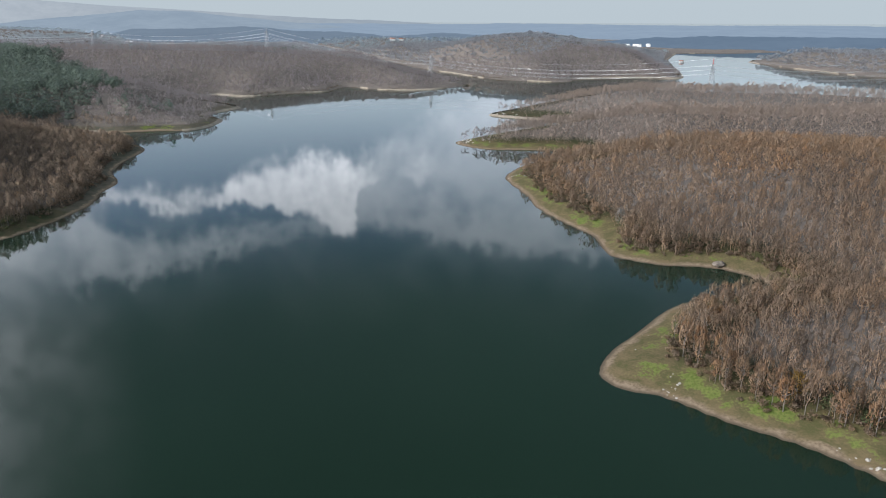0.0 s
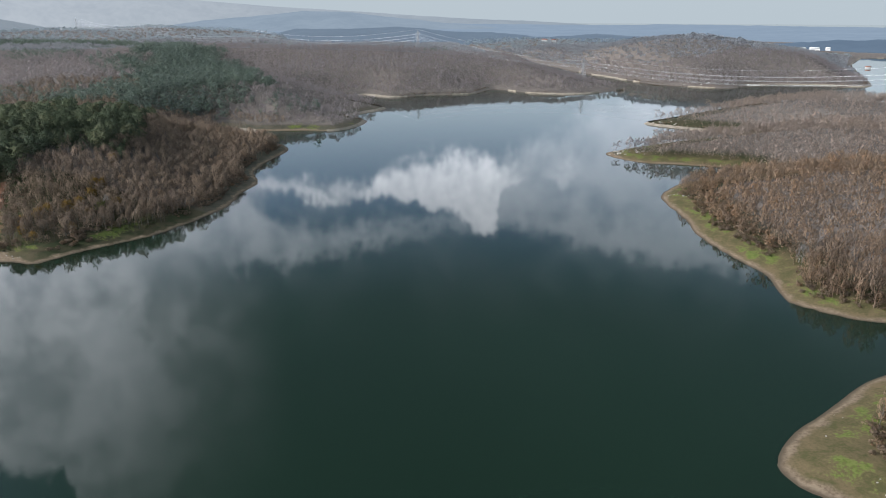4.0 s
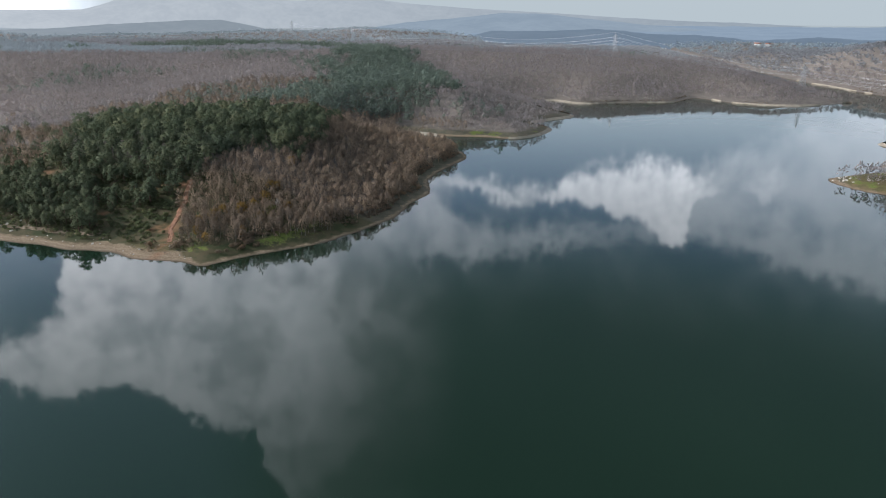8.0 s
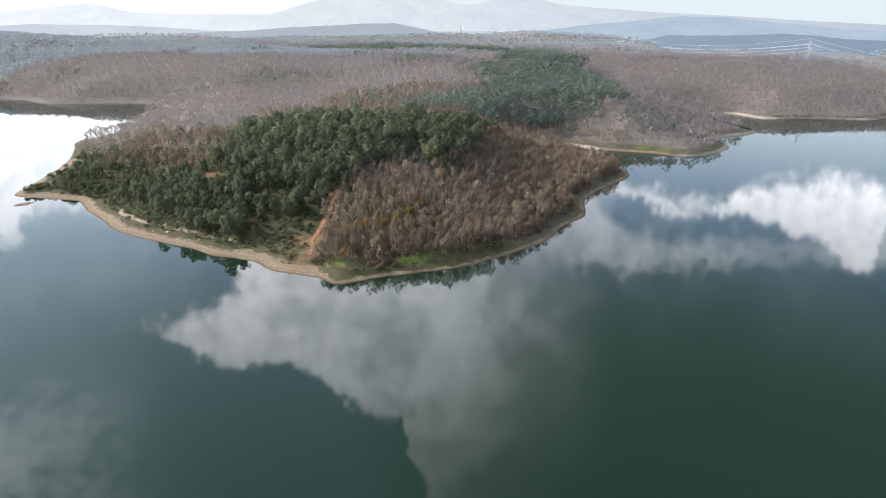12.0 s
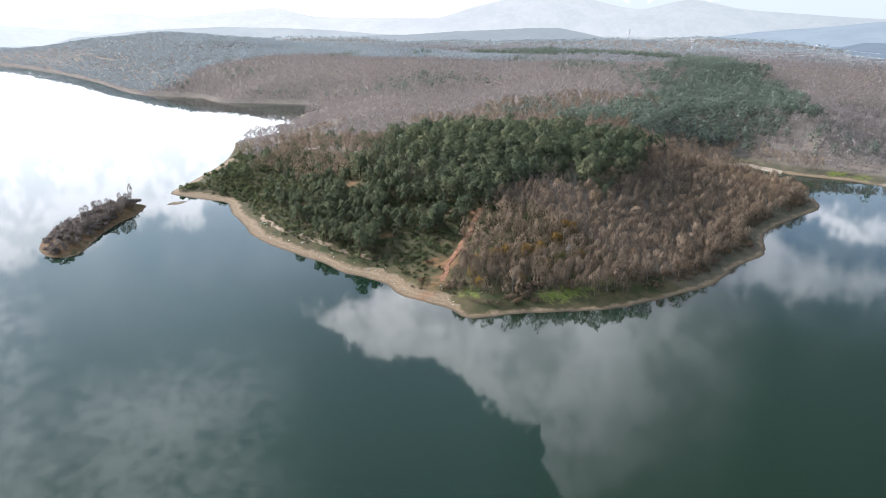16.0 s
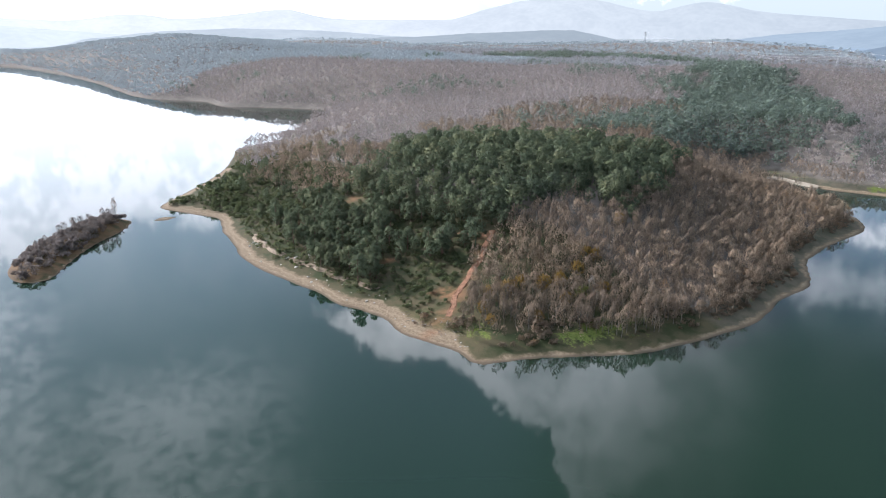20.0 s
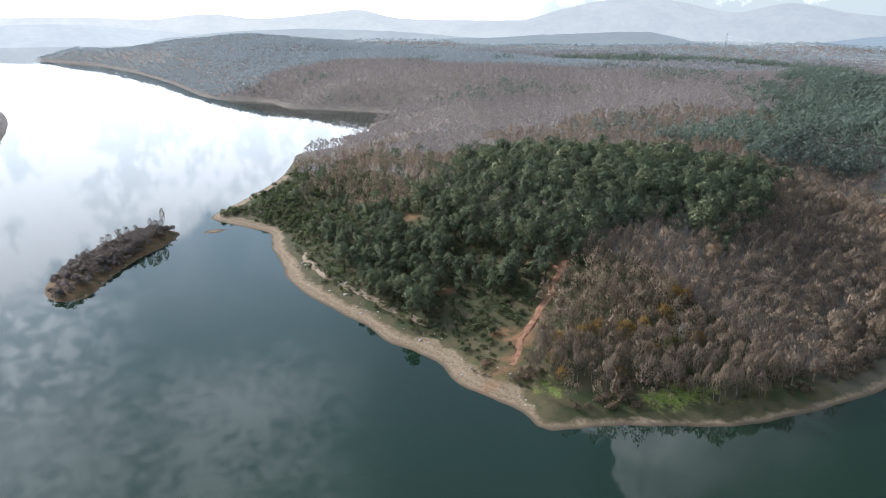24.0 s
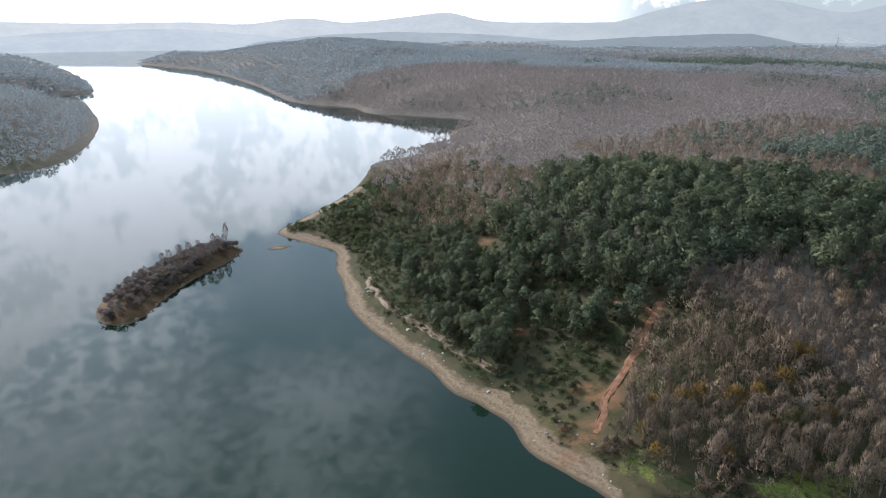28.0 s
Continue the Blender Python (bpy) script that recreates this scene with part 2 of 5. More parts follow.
TWIGS = material("bare twigs and dead leaves", crown_mat([(0.0, (0.11, 0.078, 0.058)), (0.24, (0.215, 0.155, 0.11)), (0.45, (0.335, 0.242, 0.166)), (0.68, (0.4, 0.258, 0.152)), (0.97, (0.48, 0.22, 0.07))], thin=0.28))
STANDTWIGS = material("grey-brown bare twigs", crown_mat([(0.0, (0.115, 0.085, 0.062)), (0.24, (0.225, 0.168, 0.12)), (0.45, (0.345, 0.258, 0.182)), (0.7, (0.43, 0.32, 0.222)), (0.92, (0.48, 0.275, 0.115))], thin=0.22))
# lighter, greyer twigs paint the haze that parts the farther east ridges
EASTHAZETWIGS = material("brown-grey bare woods with painted haze", crown_mat([(0.1, (0.33, 0.265, 0.222)), (0.5, (0.43, 0.33, 0.26)), (0.97, (0.48, 0.315, 0.195))], 0.1, thin=0.28))
ISLETTWIGS = material("grey bare scrub twigs", crown_mat([(0.1, (0.14, 0.118, 0.108)), (0.5, (0.215, 0.18, 0.163)), (0.97, (0.27, 0.205, 0.155))], 0.05, thin=0.3))
# mid-distance tier: lighter base and bluish sheen imitate thin haze
MIDHAZETWIGS = material("bare woods", crown_mat([(0.1, (0.275, 0.243, 0.238)), (0.45, (0.365, 0.31, 0.293)), (0.75, (0.395, 0.317, 0.277)), (0.97, (0.42, 0.295, 0.215))], 0.15, thin=0.3, haze_tint=(0.85, 0.93, 1)))
# haze put into colour and sheen: paler, then bluer, with distance
FARHAZETWIGS = material("bare woods with painted haze", crown_mat([(0.1, (0.31, 0.305, 0.32)), (0.5, (0.355, 0.34, 0.345)), (0.97, (0.37, 0.33, 0.32))], 0.4, thin=0.35, haze_tint=(0.75, 0.9, 1)))
BLUEHAZETWIGS = material("distant woods with painted blue haze", crown_mat([(0.1, (0.33, 0.375, 0.4)), (0.5, (0.355, 0.395, 0.42)), (0.97, (0.375, 0.4, 0.41))], 0.5, thin=0.35, haze_tint=(0.72, 0.9, 1)))
NEEDLES = material("pine needles", crown_mat([(0.1, (0.062, 0.085, 0.05)), (0.4, (0.116, 0.146, 0.08)), (0.7, (0.182, 0.2, 0.106)), (0.97, (0.25, 0.248, 0.13))], thin=0.2))
# far pines: needle colour lightened, with blue sheen, as painted haze
FARHAZENEEDLES = material("pine canopy with painted haze", crown_mat([(0.1, (0.11, 0.145, 0.105)), (0.5, (0.165, 0.21, 0.145)), (0.97, (0.215, 0.245, 0.165))], 0.3, thin=0.25, haze_tint=(0.8, 0.95, 1)))
SHRUB = material("evergreen shrub leaves", crown_mat([(0.1, (0.06, 0.08, 0.035)), (0.5, (0.11, 0.13, 0.055)), (0.8, (0.16, 0.15, 0.075)), (0.97, (0.22, 0.16, 0.09))]))
GORSE = material("brown shrub twigs", crown_mat([(0.1, (0.17, 0.135, 0.1)), (0.5, (0.26, 0.19, 0.13)), (0.97, (0.32, 0.19, 0.09))]))
BARK = material("grey bark", plain((0.23, 0.2, 0.17), (0.13, 0.11, 0.09), 1.5, 0.9, bump=0.3))
PINEBARK = material("reddish pine bark", plain((0.17, 0.1, 0.07), (0.1, 0.065, 0.05), 1.5, 0.9, bump=0.3))
STEEL = material("galvanised steel", plain((0.5, 0.51, 0.52), (0.38, 0.39, 0.4), 0.4, 0.5, 0.7))
WIRE = material("bright aluminium cable", plain((0.75, 0.76, 0.77), (0.65, 0.66, 0.67), 0.2, 0.45, 0.6))
REDWHITE = material("red warning paint", plain((0.5, 0.05, 0.04), (0.42, 0.05, 0.04), 0.5, 0.6))
ROCK = material("pale limestone", plain((0.46, 0.42, 0.36), (0.3, 0.27, 0.23), 1.2, 0.85, bump=0.5))
WHITEWALL = material("white render", plain((0.8, 0.79, 0.76), (0.7, 0.69, 0.66), 0.3, 0.8))
ROOF = material("clay roof", plain((0.35, 0.16, 0.1), (0.28, 0.13, 0.09), 0.5, 0.85))


def ground_build(t):
    z = node(t, "ShaderNodeSeparateXYZ", (where(t),)).outputs[2]
    big, mid, fine = tex(t, 0.02), tex(t, 0.16, 6.0), tex(t, 1.3, 6.0)
    grass = node(t, "ShaderNodeAttribute", attribute_name="grass").outputs["Fac"]
    soil = node(t, "ShaderNodeAttribute", attribute_name="soil").outputs["Fac"]
    open_ = node(t, "ShaderNodeAttribute", attribute_name="open").outputs["Fac"]
    litter = mixc(t, ramp(t, mid, 0.35, 0.65), (0.15, 0.127, 0.11, 1), (0.2, 0.17, 0.145, 1))
    scrub = mixc(t, ramp(t, mid, 0.38, 0.6), (0.04, 0.048, 0.02, 1), (0.078, 0.066, 0.036, 1))
    col = mixc(t, open_, litter, scrub)
    dry = node(t, "ShaderNodeAttribute", attribute_name="dry").outputs["Fac"]
    col = mixc(t, dry, col, mixc(t, ramp(t, mth(t, "ADD", mid, mth(t, "MULTIPLY", fine, 0.5)), 0.55, 0.95), (0.08, 0.076, 0.03, 1), (0.16, 0.118, 0.064, 1)))
    turf = mixc(t, ramp(t, fine, 0.35, 0.65), (0.085, 0.118, 0.022, 1), (0.15, 0.166, 0.046, 1))
    g = ramp(t, mth(t, "ADD", mth(t, "ADD", mid, mth(t, "MULTIPLY", fine, 0.4)), mth(t, "MULTIPLY", mth(t, "SUBTRACT", grass, 1.0), 0.45)), 0.6, 0.74)
    col = mixc(t, g, col, turf)
    sand = mixc(t, ramp(t, fine, 0.3, 0.7), (0.145, 0.105, 0.068, 1), (0.25, 0.188, 0.125, 1))
    sand = mixc(t, ramp(t, tex(t, 5.0, 4.0), 0.55, 0.75), sand, (0.21, 0.158, 0.105, 1))
    tide = mth(t, "SINE", mth(t, "ADD", mth(t, "MULTIPLY", z, 9.0), mth(t, "MULTIPLY", mid, 13.0)))
    sand = mixc(t, ramp(t, mth(t, "ADD", tide, mth(t, "MULTIPLY", fine, 2.0)), 0.5, 2.1, 0.0, 0.3), sand, (0.33, 0.26, 0.18, 1))
    edge = mth(t, "ADD", z, mth(t, "MULTIPLY", mth(t, "SUBTRACT", mid, 0.5), 2.0))
    sandy = node(t, "ShaderNodeAttribute", attribute_name="sandy").outputs["Fac"]
    edge = mth(t, "SUBTRACT", edge, mth(t, "MULTIPLY", sandy, 0.9))
    col = mixc(t, ramp(t, edge, 1.2, 0.7), col, sand)
    col = mixc(t, ramp(t, z, 0.35, 0.02), col, (0.1, 0.075, 0.05, 1))
    red = mixc(t, ramp(t, mth(t, "ADD", fine, big), 0.75, 1.2), (0.21, 0.095, 0.048, 1), (0.3, 0.15, 0.08, 1))
    col = mixc(t, mth(t, "MULTIPLY", soil, ramp(t, mid, 0.25, 0.5), clamp=True), col, red)
    return node(t, "ShaderNodeBsdfPrincipled", {"Base Color": col, "Roughness": 0.95, "Specular IOR Level": 0.15, "Normal": bumped(t, mth(t, "ADD", fine, mid), 0.45, 0.3)})


def water_build(t):
    p = where(t)
    calm = ramp(t, tex(t, 0.006, 3.0), 0.42, 0.62)
    h = mth(t, "ADD", tex(t, 0.35, 3.0), mth(t, "MULTIPLY", tex(t, 1.6, 2.0), 0.35))
    nrm = bumped(t, mth(t, "MULTIPLY", h, mth(t, "ADD", mth(t, "MULTIPLY", calm, 0.6), 0.25)), 0.02, 0.3)
    col = mixc(t, ramp(t, tex(t, 0.004, 2.0), 0.35, 0.65), (0.0075, 0.019, 0.0105, 1), (0.01, 0.024, 0.0135, 1))
    return node(t, "ShaderNodeBsdfPrincipled", {"Base Color": col, "Roughness": 0.03, "IOR": 1.333, "Normal": nrm})


GROUND = material("beach, turf and leaf litter", ground_build)
WATER = material("calm lake water", water_build)


# ---------------------------------------------------------------- the plan of land and water
rng = np.random.default_rng(5)
LAND = {
    "east": [(99, 135), (89, 147), (73, 159), (63, 169), (57, 173), (49, 176), (45, 184), (49, 195), (59, 208), (70, 221), (80, 233), (99, 244), (124, 254),
             (112, 272), (91, 276), (77, 283), (70, 291), (69, 315), (65, 324), (56, 344), (49, 365), (46, 392), (38, 429), (43, 450), (59, 477), (103, 513), (60, 524), (31, 526), (9, 550), (22, 572), (68, 619), (117, 657),
             (77, 678), (57, 689), (44, 704), (65, 733), (136, 827), (200, 880), (300, 862), (420, 790), (600, 750), (1000, 740)],
    "east_rest": [(1000, 740), (4900, 700), (4900, -4900), (700, -4900), (300, -300), (200, 20), (125, 104), (99, 135)],
    "west": [(31, 979), (-18, 921), (-75, 918), (-126, 953), (-140, 903), (-154, 890), (-192, 870), (-231, 841), (-266, 857), (-281, 823), (-224, 769), (-209, 745), (-219, 719), (-230, 686),
             (-216, 678), (-203, 662), (-202, 629), (-214, 605), (-240, 601), (-278, 590), (-310, 595), (-292, 575), (-239, 543), (-227, 534), (-216, 515), (-215, 486), (-212, 460), (-208, 443),
             (-193, 417), (-192, 394), (-186, 370), (-186, 354), (-189, 334), (-194, 313), (-204, 296), (-212, 283), (-219, 266)],
    "west_b": [(-220, 266), (-231, 267), (-241, 264), (-253, 261), (-266, 263), (-279, 260), (-290, 256), (-304, 256), (-325, 252), (-349, 249), (-368, 250), (-385, 254), (-406, 257),
               (-431, 264), (-443, 260), (-460, 252), (-477, 247), (-500, 267), (-528, 292), (-560, 316), (-604, 340), (-637, 358), (-659, 405), (-707, 430), (-692, 446), (-763, 482), (-803, 534), (-850, 523), (-906, 477),
               (-932, 453), (-994, 457), (-1021, 444), (-1112, 400), (-1356, 409), (-1656, 401), (-1945, 367), (-2250, 258), (-2450, 316)],
    "west_rest": [(-2700, 330), (-2982, 420), (-3300, 330), (-3283, 178), (-3402, -22), (-3883, -224), (-4900, -500), (-4900, 4900), (-900, 4900), (-464, 2039), (-157, 1443), (-58, 1180), (19, 1009), (32, 976)],
    "north": [(-29, 1235), (22, 1144), (69, 1071), (116, 1040), (169, 1027), (193, 1062), (230, 1087), (289, 1100), (345, 1084), (371, 1148), (403, 1296), (448, 1488), (530, 1696), (853, 1755), (1626, 1722), (4900, 1900),
              (4900, 4900), (-900, 4900), (-372, 2040), (-133, 1462)],
    "north_east": [(600, 1326), (632, 1192), (698, 1086), (875, 1060), (1500, 1150), (1700, 1450), (1245, 1572), (860, 1539), (610, 1472)],
    "south_west": [(-713, 63), (-722, 121), (-746, 139), (-812, 154), (-907, 163), (-1027, 164), (-1238, 148), (-1278, 112), (-1319, 75), (-1356, 131), (-1425, 161), (-2015, 104), (-2485, 4), (-2770, -107), (-3500, -900), (-4900, -1500),
                   (-4900, -4900), (-800, -4900), (-760, -300)],
    "island": [(-397, 163), (-384, 166), (-384, 176), (-406, 189), (-424, 202), (-439, 217), (-456, 226), (-466, 219), (-460, 204), (-447, 190), (-431, 176), (-414, 166)],
    "bar": [(-451, 235), (-446, 240), (-450, 249), (-454, 243)],
}


def ring(*names):
    pts = [p for n in names for p in LAND[n]]
    out = []
    for i, p in enumerate(pts):
        a, b, c, d = (np.array(pts[(i + k) % len(pts)], float) for k in (-1, 0, 1, 2))
        if np.hypot(*(c - b)) < 0.5:
            continue
        n = 1 if np.hypot(*(c - b)) > 160 else 3
        for u in np.arange(n) / n:
            out.append(b + (c - b) * u if n == 1 else 0.5 * (2 * b + (c - a) * u + (2 * a - 5 * b + 4 * c - d) * u * u + (3 * b - a - 3 * c + d) * u ** 3))
    return np.array(out)


RINGS = [ring("east", "east_rest"), ring("west", "west_b", "west_rest"), ring("north"), ring("north_east"), ring("south_west"), ring("island"), ring("bar")]


def inside(poly, x, y):
    poly = np.asarray(poly, float)
    x2, y2 = np.roll(poly[:, 0], -1), np.roll(poly[:, 1], -1)
    odd = np.zeros(x.shape, bool)
    for ax, ay, bx, by in zip(poly[:, 0], poly[:, 1], x2, y2):
        if ay != by:
            odd ^= ((ay > y) != (by > y)) & (x < (bx - ax) * (y - ay) / (by - ay) + ax)
    return odd


def edge_distance(poly, x, y):
    poly = np.asarray(poly, float)
    d = np.full(x.shape, 1e12)
    nxt = np.roll(poly, -1, 0)
    for (ax, ay), (bx, by) in zip(poly, nxt):
        vx, vy = bx - ax, by - ay
        u = np.clip(((x - ax) * vx + (y - ay) * vy) / max(vx * vx + vy * vy, 1e-9), 0, 1)
        np.minimum(d, (x - ax - u * vx) ** 2 + (y - ay - u * vy) ** 2, out=d)
    return np.sqrt(d)


def smooth(x, a, b):
    u = np.clip((x - a) / (b - a), 0, 1)
    return u * u * (3 - 2 * u)


PERM = rng.random((64, 64))


def field(x, y, size):
    """Smooth random field from 0 to 1, with features of that size."""
    u, v = x / size, y / size
    i, j = np.floor(u).astype(int), np.floor(v).astype(int)
    u, v = u - i, v - j
    u, v = u * u * (3 - 2 * u), v * v * (3 - 2 * v)
    g = lambda a, b: PERM[a % 64, b % 64]
    return (g(i, j) * (1 - u) + g(i + 1, j) * u) * (1 - v) + (g(i, j + 1) * (1 - u) + g(i + 1, j + 1) * u) * v


def shore(x, y):
    """Distance inland from the nearest water's edge, below nought in the water."""
    best = np.full(x.shape, -1e9)
    for r in RINGS:
        d = edge_distance(r, x, y)
        best = np.maximum(best, np.where(inside(r, x, y), d, -d))
    return best


# hills: x, y, half widths, added height
HILLS = [(-330, 415, 90, 80, 11), (-330, 690, 130, 110, 5), (-540, 980, 200, 240, 16), (-250, 1090, 160, 110, 14), (190, 372, 110, 70, 9), (160, 226, 70, 45, 6), (200, 570, 140, 28, 4), (270, 705, 150, 45, 5), (220, 490, 150, 26, -14), (260, 636, 150, 24, -13),
         (150, 1310, 180, 140, 31), (-870, 880, 380, 260, 4), (-1450, 900, 500, 300, 14), (-1550, 640, 330, 150, 26), (-920, 50, 150, 80, 16), (-1600, -40, 330, 110, 20), (1000, 1300, 230, 140, 10),
         (-2000, 700, 330, 260, 22)]


def height(x, y, d=None):
    d = shore(x, y) if d is None else d
    far = np.hypot(x + 60, y - 90)
    hill = 9 + 8 * field(x, y, 130) + 9 * field(x + 900, y, 420) * smooth(far, 500, 1200) + np.minimum(np.maximum(d, 0) * 0.01, 8)
    hill = hill + (14 * field(x * 0.9 + y * 0.35 + 40, y * 0.9 - x * 0.35, 190) - 6) * smooth(d, 60, 200) * (x < -120)
    for hx, hy, wx, wy, up in HILLS:
        hill = hill + up * np.exp(-((x - hx) / wx) ** 2 - ((y - hy) / wy) ** 2)
    hill = hill * (1 - 0.93 * smooth(far, 1500, 1680) * smooth(np.degrees(np.arctan2(x + 50, y - 100)), -27, -20))
    hill = hill * (1 - 0.88 * smooth(far, 2250, 2600))
    up = 1.5 * smooth(d, 0, 7) + 0.9 * smooth(d, 7, 11) + hill * smooth(d, 5, 90) + 0.6 * (field(x, y, 14) - 0.5) * smooth(d, 2, 12)
    small = inside(RINGS[5], x, y) | inside(RINGS[6], x, y)
    up = np.where(small, 3.4 * smooth(d, 0, 9) * np.where(inside(RINGS[6], x, y), 0.3, 1.0), up)
    up = up - (up + 6) * smooth(far, 2320, 2520)
    return np.where(d > 0, up, np.maximum(d * 0.16, -7))


TRACK = [(-243, 264), (-250, 277), (-255, 285), (-260, 291), (-266, 300), (-273, 310), (-281, 321), (-289, 331)]
SPUR = [(-260, 291), (-266, 289)]
CUT = [(-287, 326), (-295, 322), (-304, 315)]
CLEARINGS = [(-378, 289, 6), (-375, 313, 5), (-371, 331, 4), (-318, 288, 3.5), (-306, 290, 3.5)]


def line_distance(line, x, y):
    d = np.full(x.shape, 1e9)
    for (ax, ay), (bx, by) in zip(line, line[1:]):
        vx, vy = bx - ax, by - ay
        u = np.clip(((x - ax) * vx + (y - ay) * vy) / (vx * vx + vy * vy), 0, 1)
        d = np.minimum(d, np.hypot(x - ax - u * vx, y - ay - u * vy))
    return d


def steps(lo, a, b, hi, fine, grow):
    out = list(np.arange(a, b + 0.1, fine))
    s, v = fine, out[-1]
    while v < hi:
        s = min(s * grow, 90)
        v += s
        out.append(v)
    s, v = fine, out[0]
    while v > lo:
        s = min(s * grow, 90)
        v -= s
        out.insert(0, v)
    return np.array(out)


PINE_ZONE = [(-372, 268), (-405, 275), (-415, 285), (-392, 300), (-380, 322), (-412, 362), (-470, 372), (-433, 424), (-380, 478), (-318, 505), (-266, 418), (-250, 388), (-284, 376), (-288, 350), (-284, 328), (-269, 303),
             (-278, 283), (-294, 272), (-323, 268)]
THICKET = [(-445, 280), (-405, 290), (-397, 320), (-405, 345), (-420, 368), (-465, 405), (-525, 400), (-550, 330), (-490, 290)]
PINE_FAR = [(-442, 529), (-390, 546), (-360, 571), (-323, 605), (-302, 657), (-360, 760), (-376, 793), (-608, 1040), (-627, 978), (-486, 746), (-424, 642)]
PINE_BAND = [(-1100, 1010), (-770, 1290), (-800, 1380), (-1190, 1090)]
STAND = [(-243, 279), (-258, 295), (-267, 317), (-284, 346), (-263, 385), (-282, 427), (-309, 485), (-351, 531), (-293, 547), (-231, 536), (-222, 514), (-211, 422), (-193, 347), (-203, 320), (-223, 292)]


def mesh_object(name, verts, faces, mat, parent=None, smooth_faces=False, tones=None, puffs=None):
    """One mesh from arrays: faces all of one size."""
    me = bpy.data.meshes.new(name)
    verts, faces = np.asarray(verts, np.float32), np.asarray(faces, np.int32)
    k = faces.shape[1]
    me.vertices.add(len(verts))
    me.vertices.foreach_set("co", verts.ravel())
    me.loops.add(faces.size)
    me.loops.foreach_set("vertex_index", faces.ravel())
    me.polygons.add(len(faces))
    me.polygons.foreach_set("loop_start", np.arange(len(faces), dtype=np.int32) * k)
    if smooth_faces:
        me.polygons.foreach_set("use_smooth", np.ones(len(faces), bool))
    if tones is not None:
        me.attributes.new("tone", "FLOAT", "POINT").data.foreach_set("value", np.asarray(tones, np.float32))
    if puffs is not None:
        me.attributes.new("puff", "FLOAT_VECTOR", "POINT").data.foreach_set("vector", np.asarray(puffs, np.float32).ravel())
    me.update(calc_edges=True)
    me.materials.append(mat)
    ob = new(name, me)
    if parent:
        ob.parent = parent
    return ob


def make_ground():
    xs, ys = steps(-4600, -640, 330, 4200, 3.8, 1.07), steps(-1500, 120, 800, 4600, 3.8, 1.07)
    x, y = (a.ravel() for a in np.meshgrid(xs, ys))
    d = shore(x, y)
    z = height(x, y, d)
    nx, ny = len(xs), len(ys)
    i = (np.arange(ny - 1)[:, None] * nx + np.arange(nx - 1)).ravel()
    ob = mesh_object("ground", np.stack([x, y, z], 1), np.stack([i, i + 1, i + nx + 1, i + nx], 1), GROUND, smooth_faces=True)
    east = (x > 20) & (y < 620)
    lush = np.where(east, 1.0, 0.55) * smooth(d, 2, 6) * (1 - smooth(d, 11, 22)) * (0.55 + 0.6 * field(x, y, 16)) * (np.hypot(x, y) < 900)
    lush = np.maximum(lush, 1.1 * np.exp(-((x + 211) / 10) ** 2 - ((y - 312) / 28) ** 2) * smooth(d, 2, 5))
    lush = np.maximum(lush, 1.1 * np.exp(-((x + 234) / 9) ** 2 - ((y - 280) / 8) ** 2) * smooth(d, 3, 7))
    lush = np.maximum(lush, 0.95 * np.exp(-((x + 240) / 34) ** 2 - ((y - 608) / 14) ** 2) * smooth(d, 1, 4))
    soil = 0.5 * (1 - smooth(np.minimum(line_distance(TRACK, x, y), line_distance(CUT, x, y)), 0.5, 2.4))
    soil = np.maximum(soil, 0.7 - smooth(line_distance(SPUR, x, y), 2, 6))
    for cx, cy, r in CLEARINGS:
        soil = np.maximum(soil, 0.6 * (1 - smooth(np.hypot(x - cx, y - cy), r * 0.4, r * 1.2)))
    soil = np.maximum(soil, 0.35 * inside(RINGS[5], x, y))
    open_ = np.where((y < 350) & (x < -180), 1 - smooth(d, 75, 100), np.where(x > 20, 1 - smooth(d, 24, 34), 0.7 * (1 - smooth(d, 10, 20)))) + 0.8 * np.exp(-((x + 290) / 30) ** 2 - ((y - 285) / 18) ** 2)
    sandy = ((x < -236) & (y < 420) & (d < 15)).astype(float) * (0.2 + 0.7 * field(x, y, 30))
    sandy = np.where(inside(RINGS[5], x, y), -3.0, np.where((x > -226) & (x < -150) & (y < 620), -0.5, sandy))
    sandy = np.where(east, -0.4, np.where((x < -560) | (y > 700), -1.0, sandy))
    dry = np.where(east, 1 - smooth(d, 12, 26), 0.9 * np.exp(-((x + 250) / 15) ** 2 - ((y - 271) / 9) ** 2))
    for name, val in (("dry", dry), ("grass", lush), ("soil", soil), ("open", np.clip(open_, 0, 1) * (1 - smooth(np.hypot(x + 60, y - 90), 600, 900))), ("sandy", sandy)):
        ob.data.attributes.new(name, "FLOAT", "POINT").data.foreach_set("value", val.astype(np.float32))
    return tagged(ob, "rolling lake shore with sandy margin, green turf and leaf litter", "ground", kind="structure")


make_ground()
water = mesh_object("water", [(-4900, -3000, 0), (4900, -3000, 0), (4900, 4900, 0), (-4900, 4900, 0)], [(0, 1, 2, 3)], WATER)
tagged(water, "calm dark green reservoir water mirroring the clouds", "water", kind="structure")


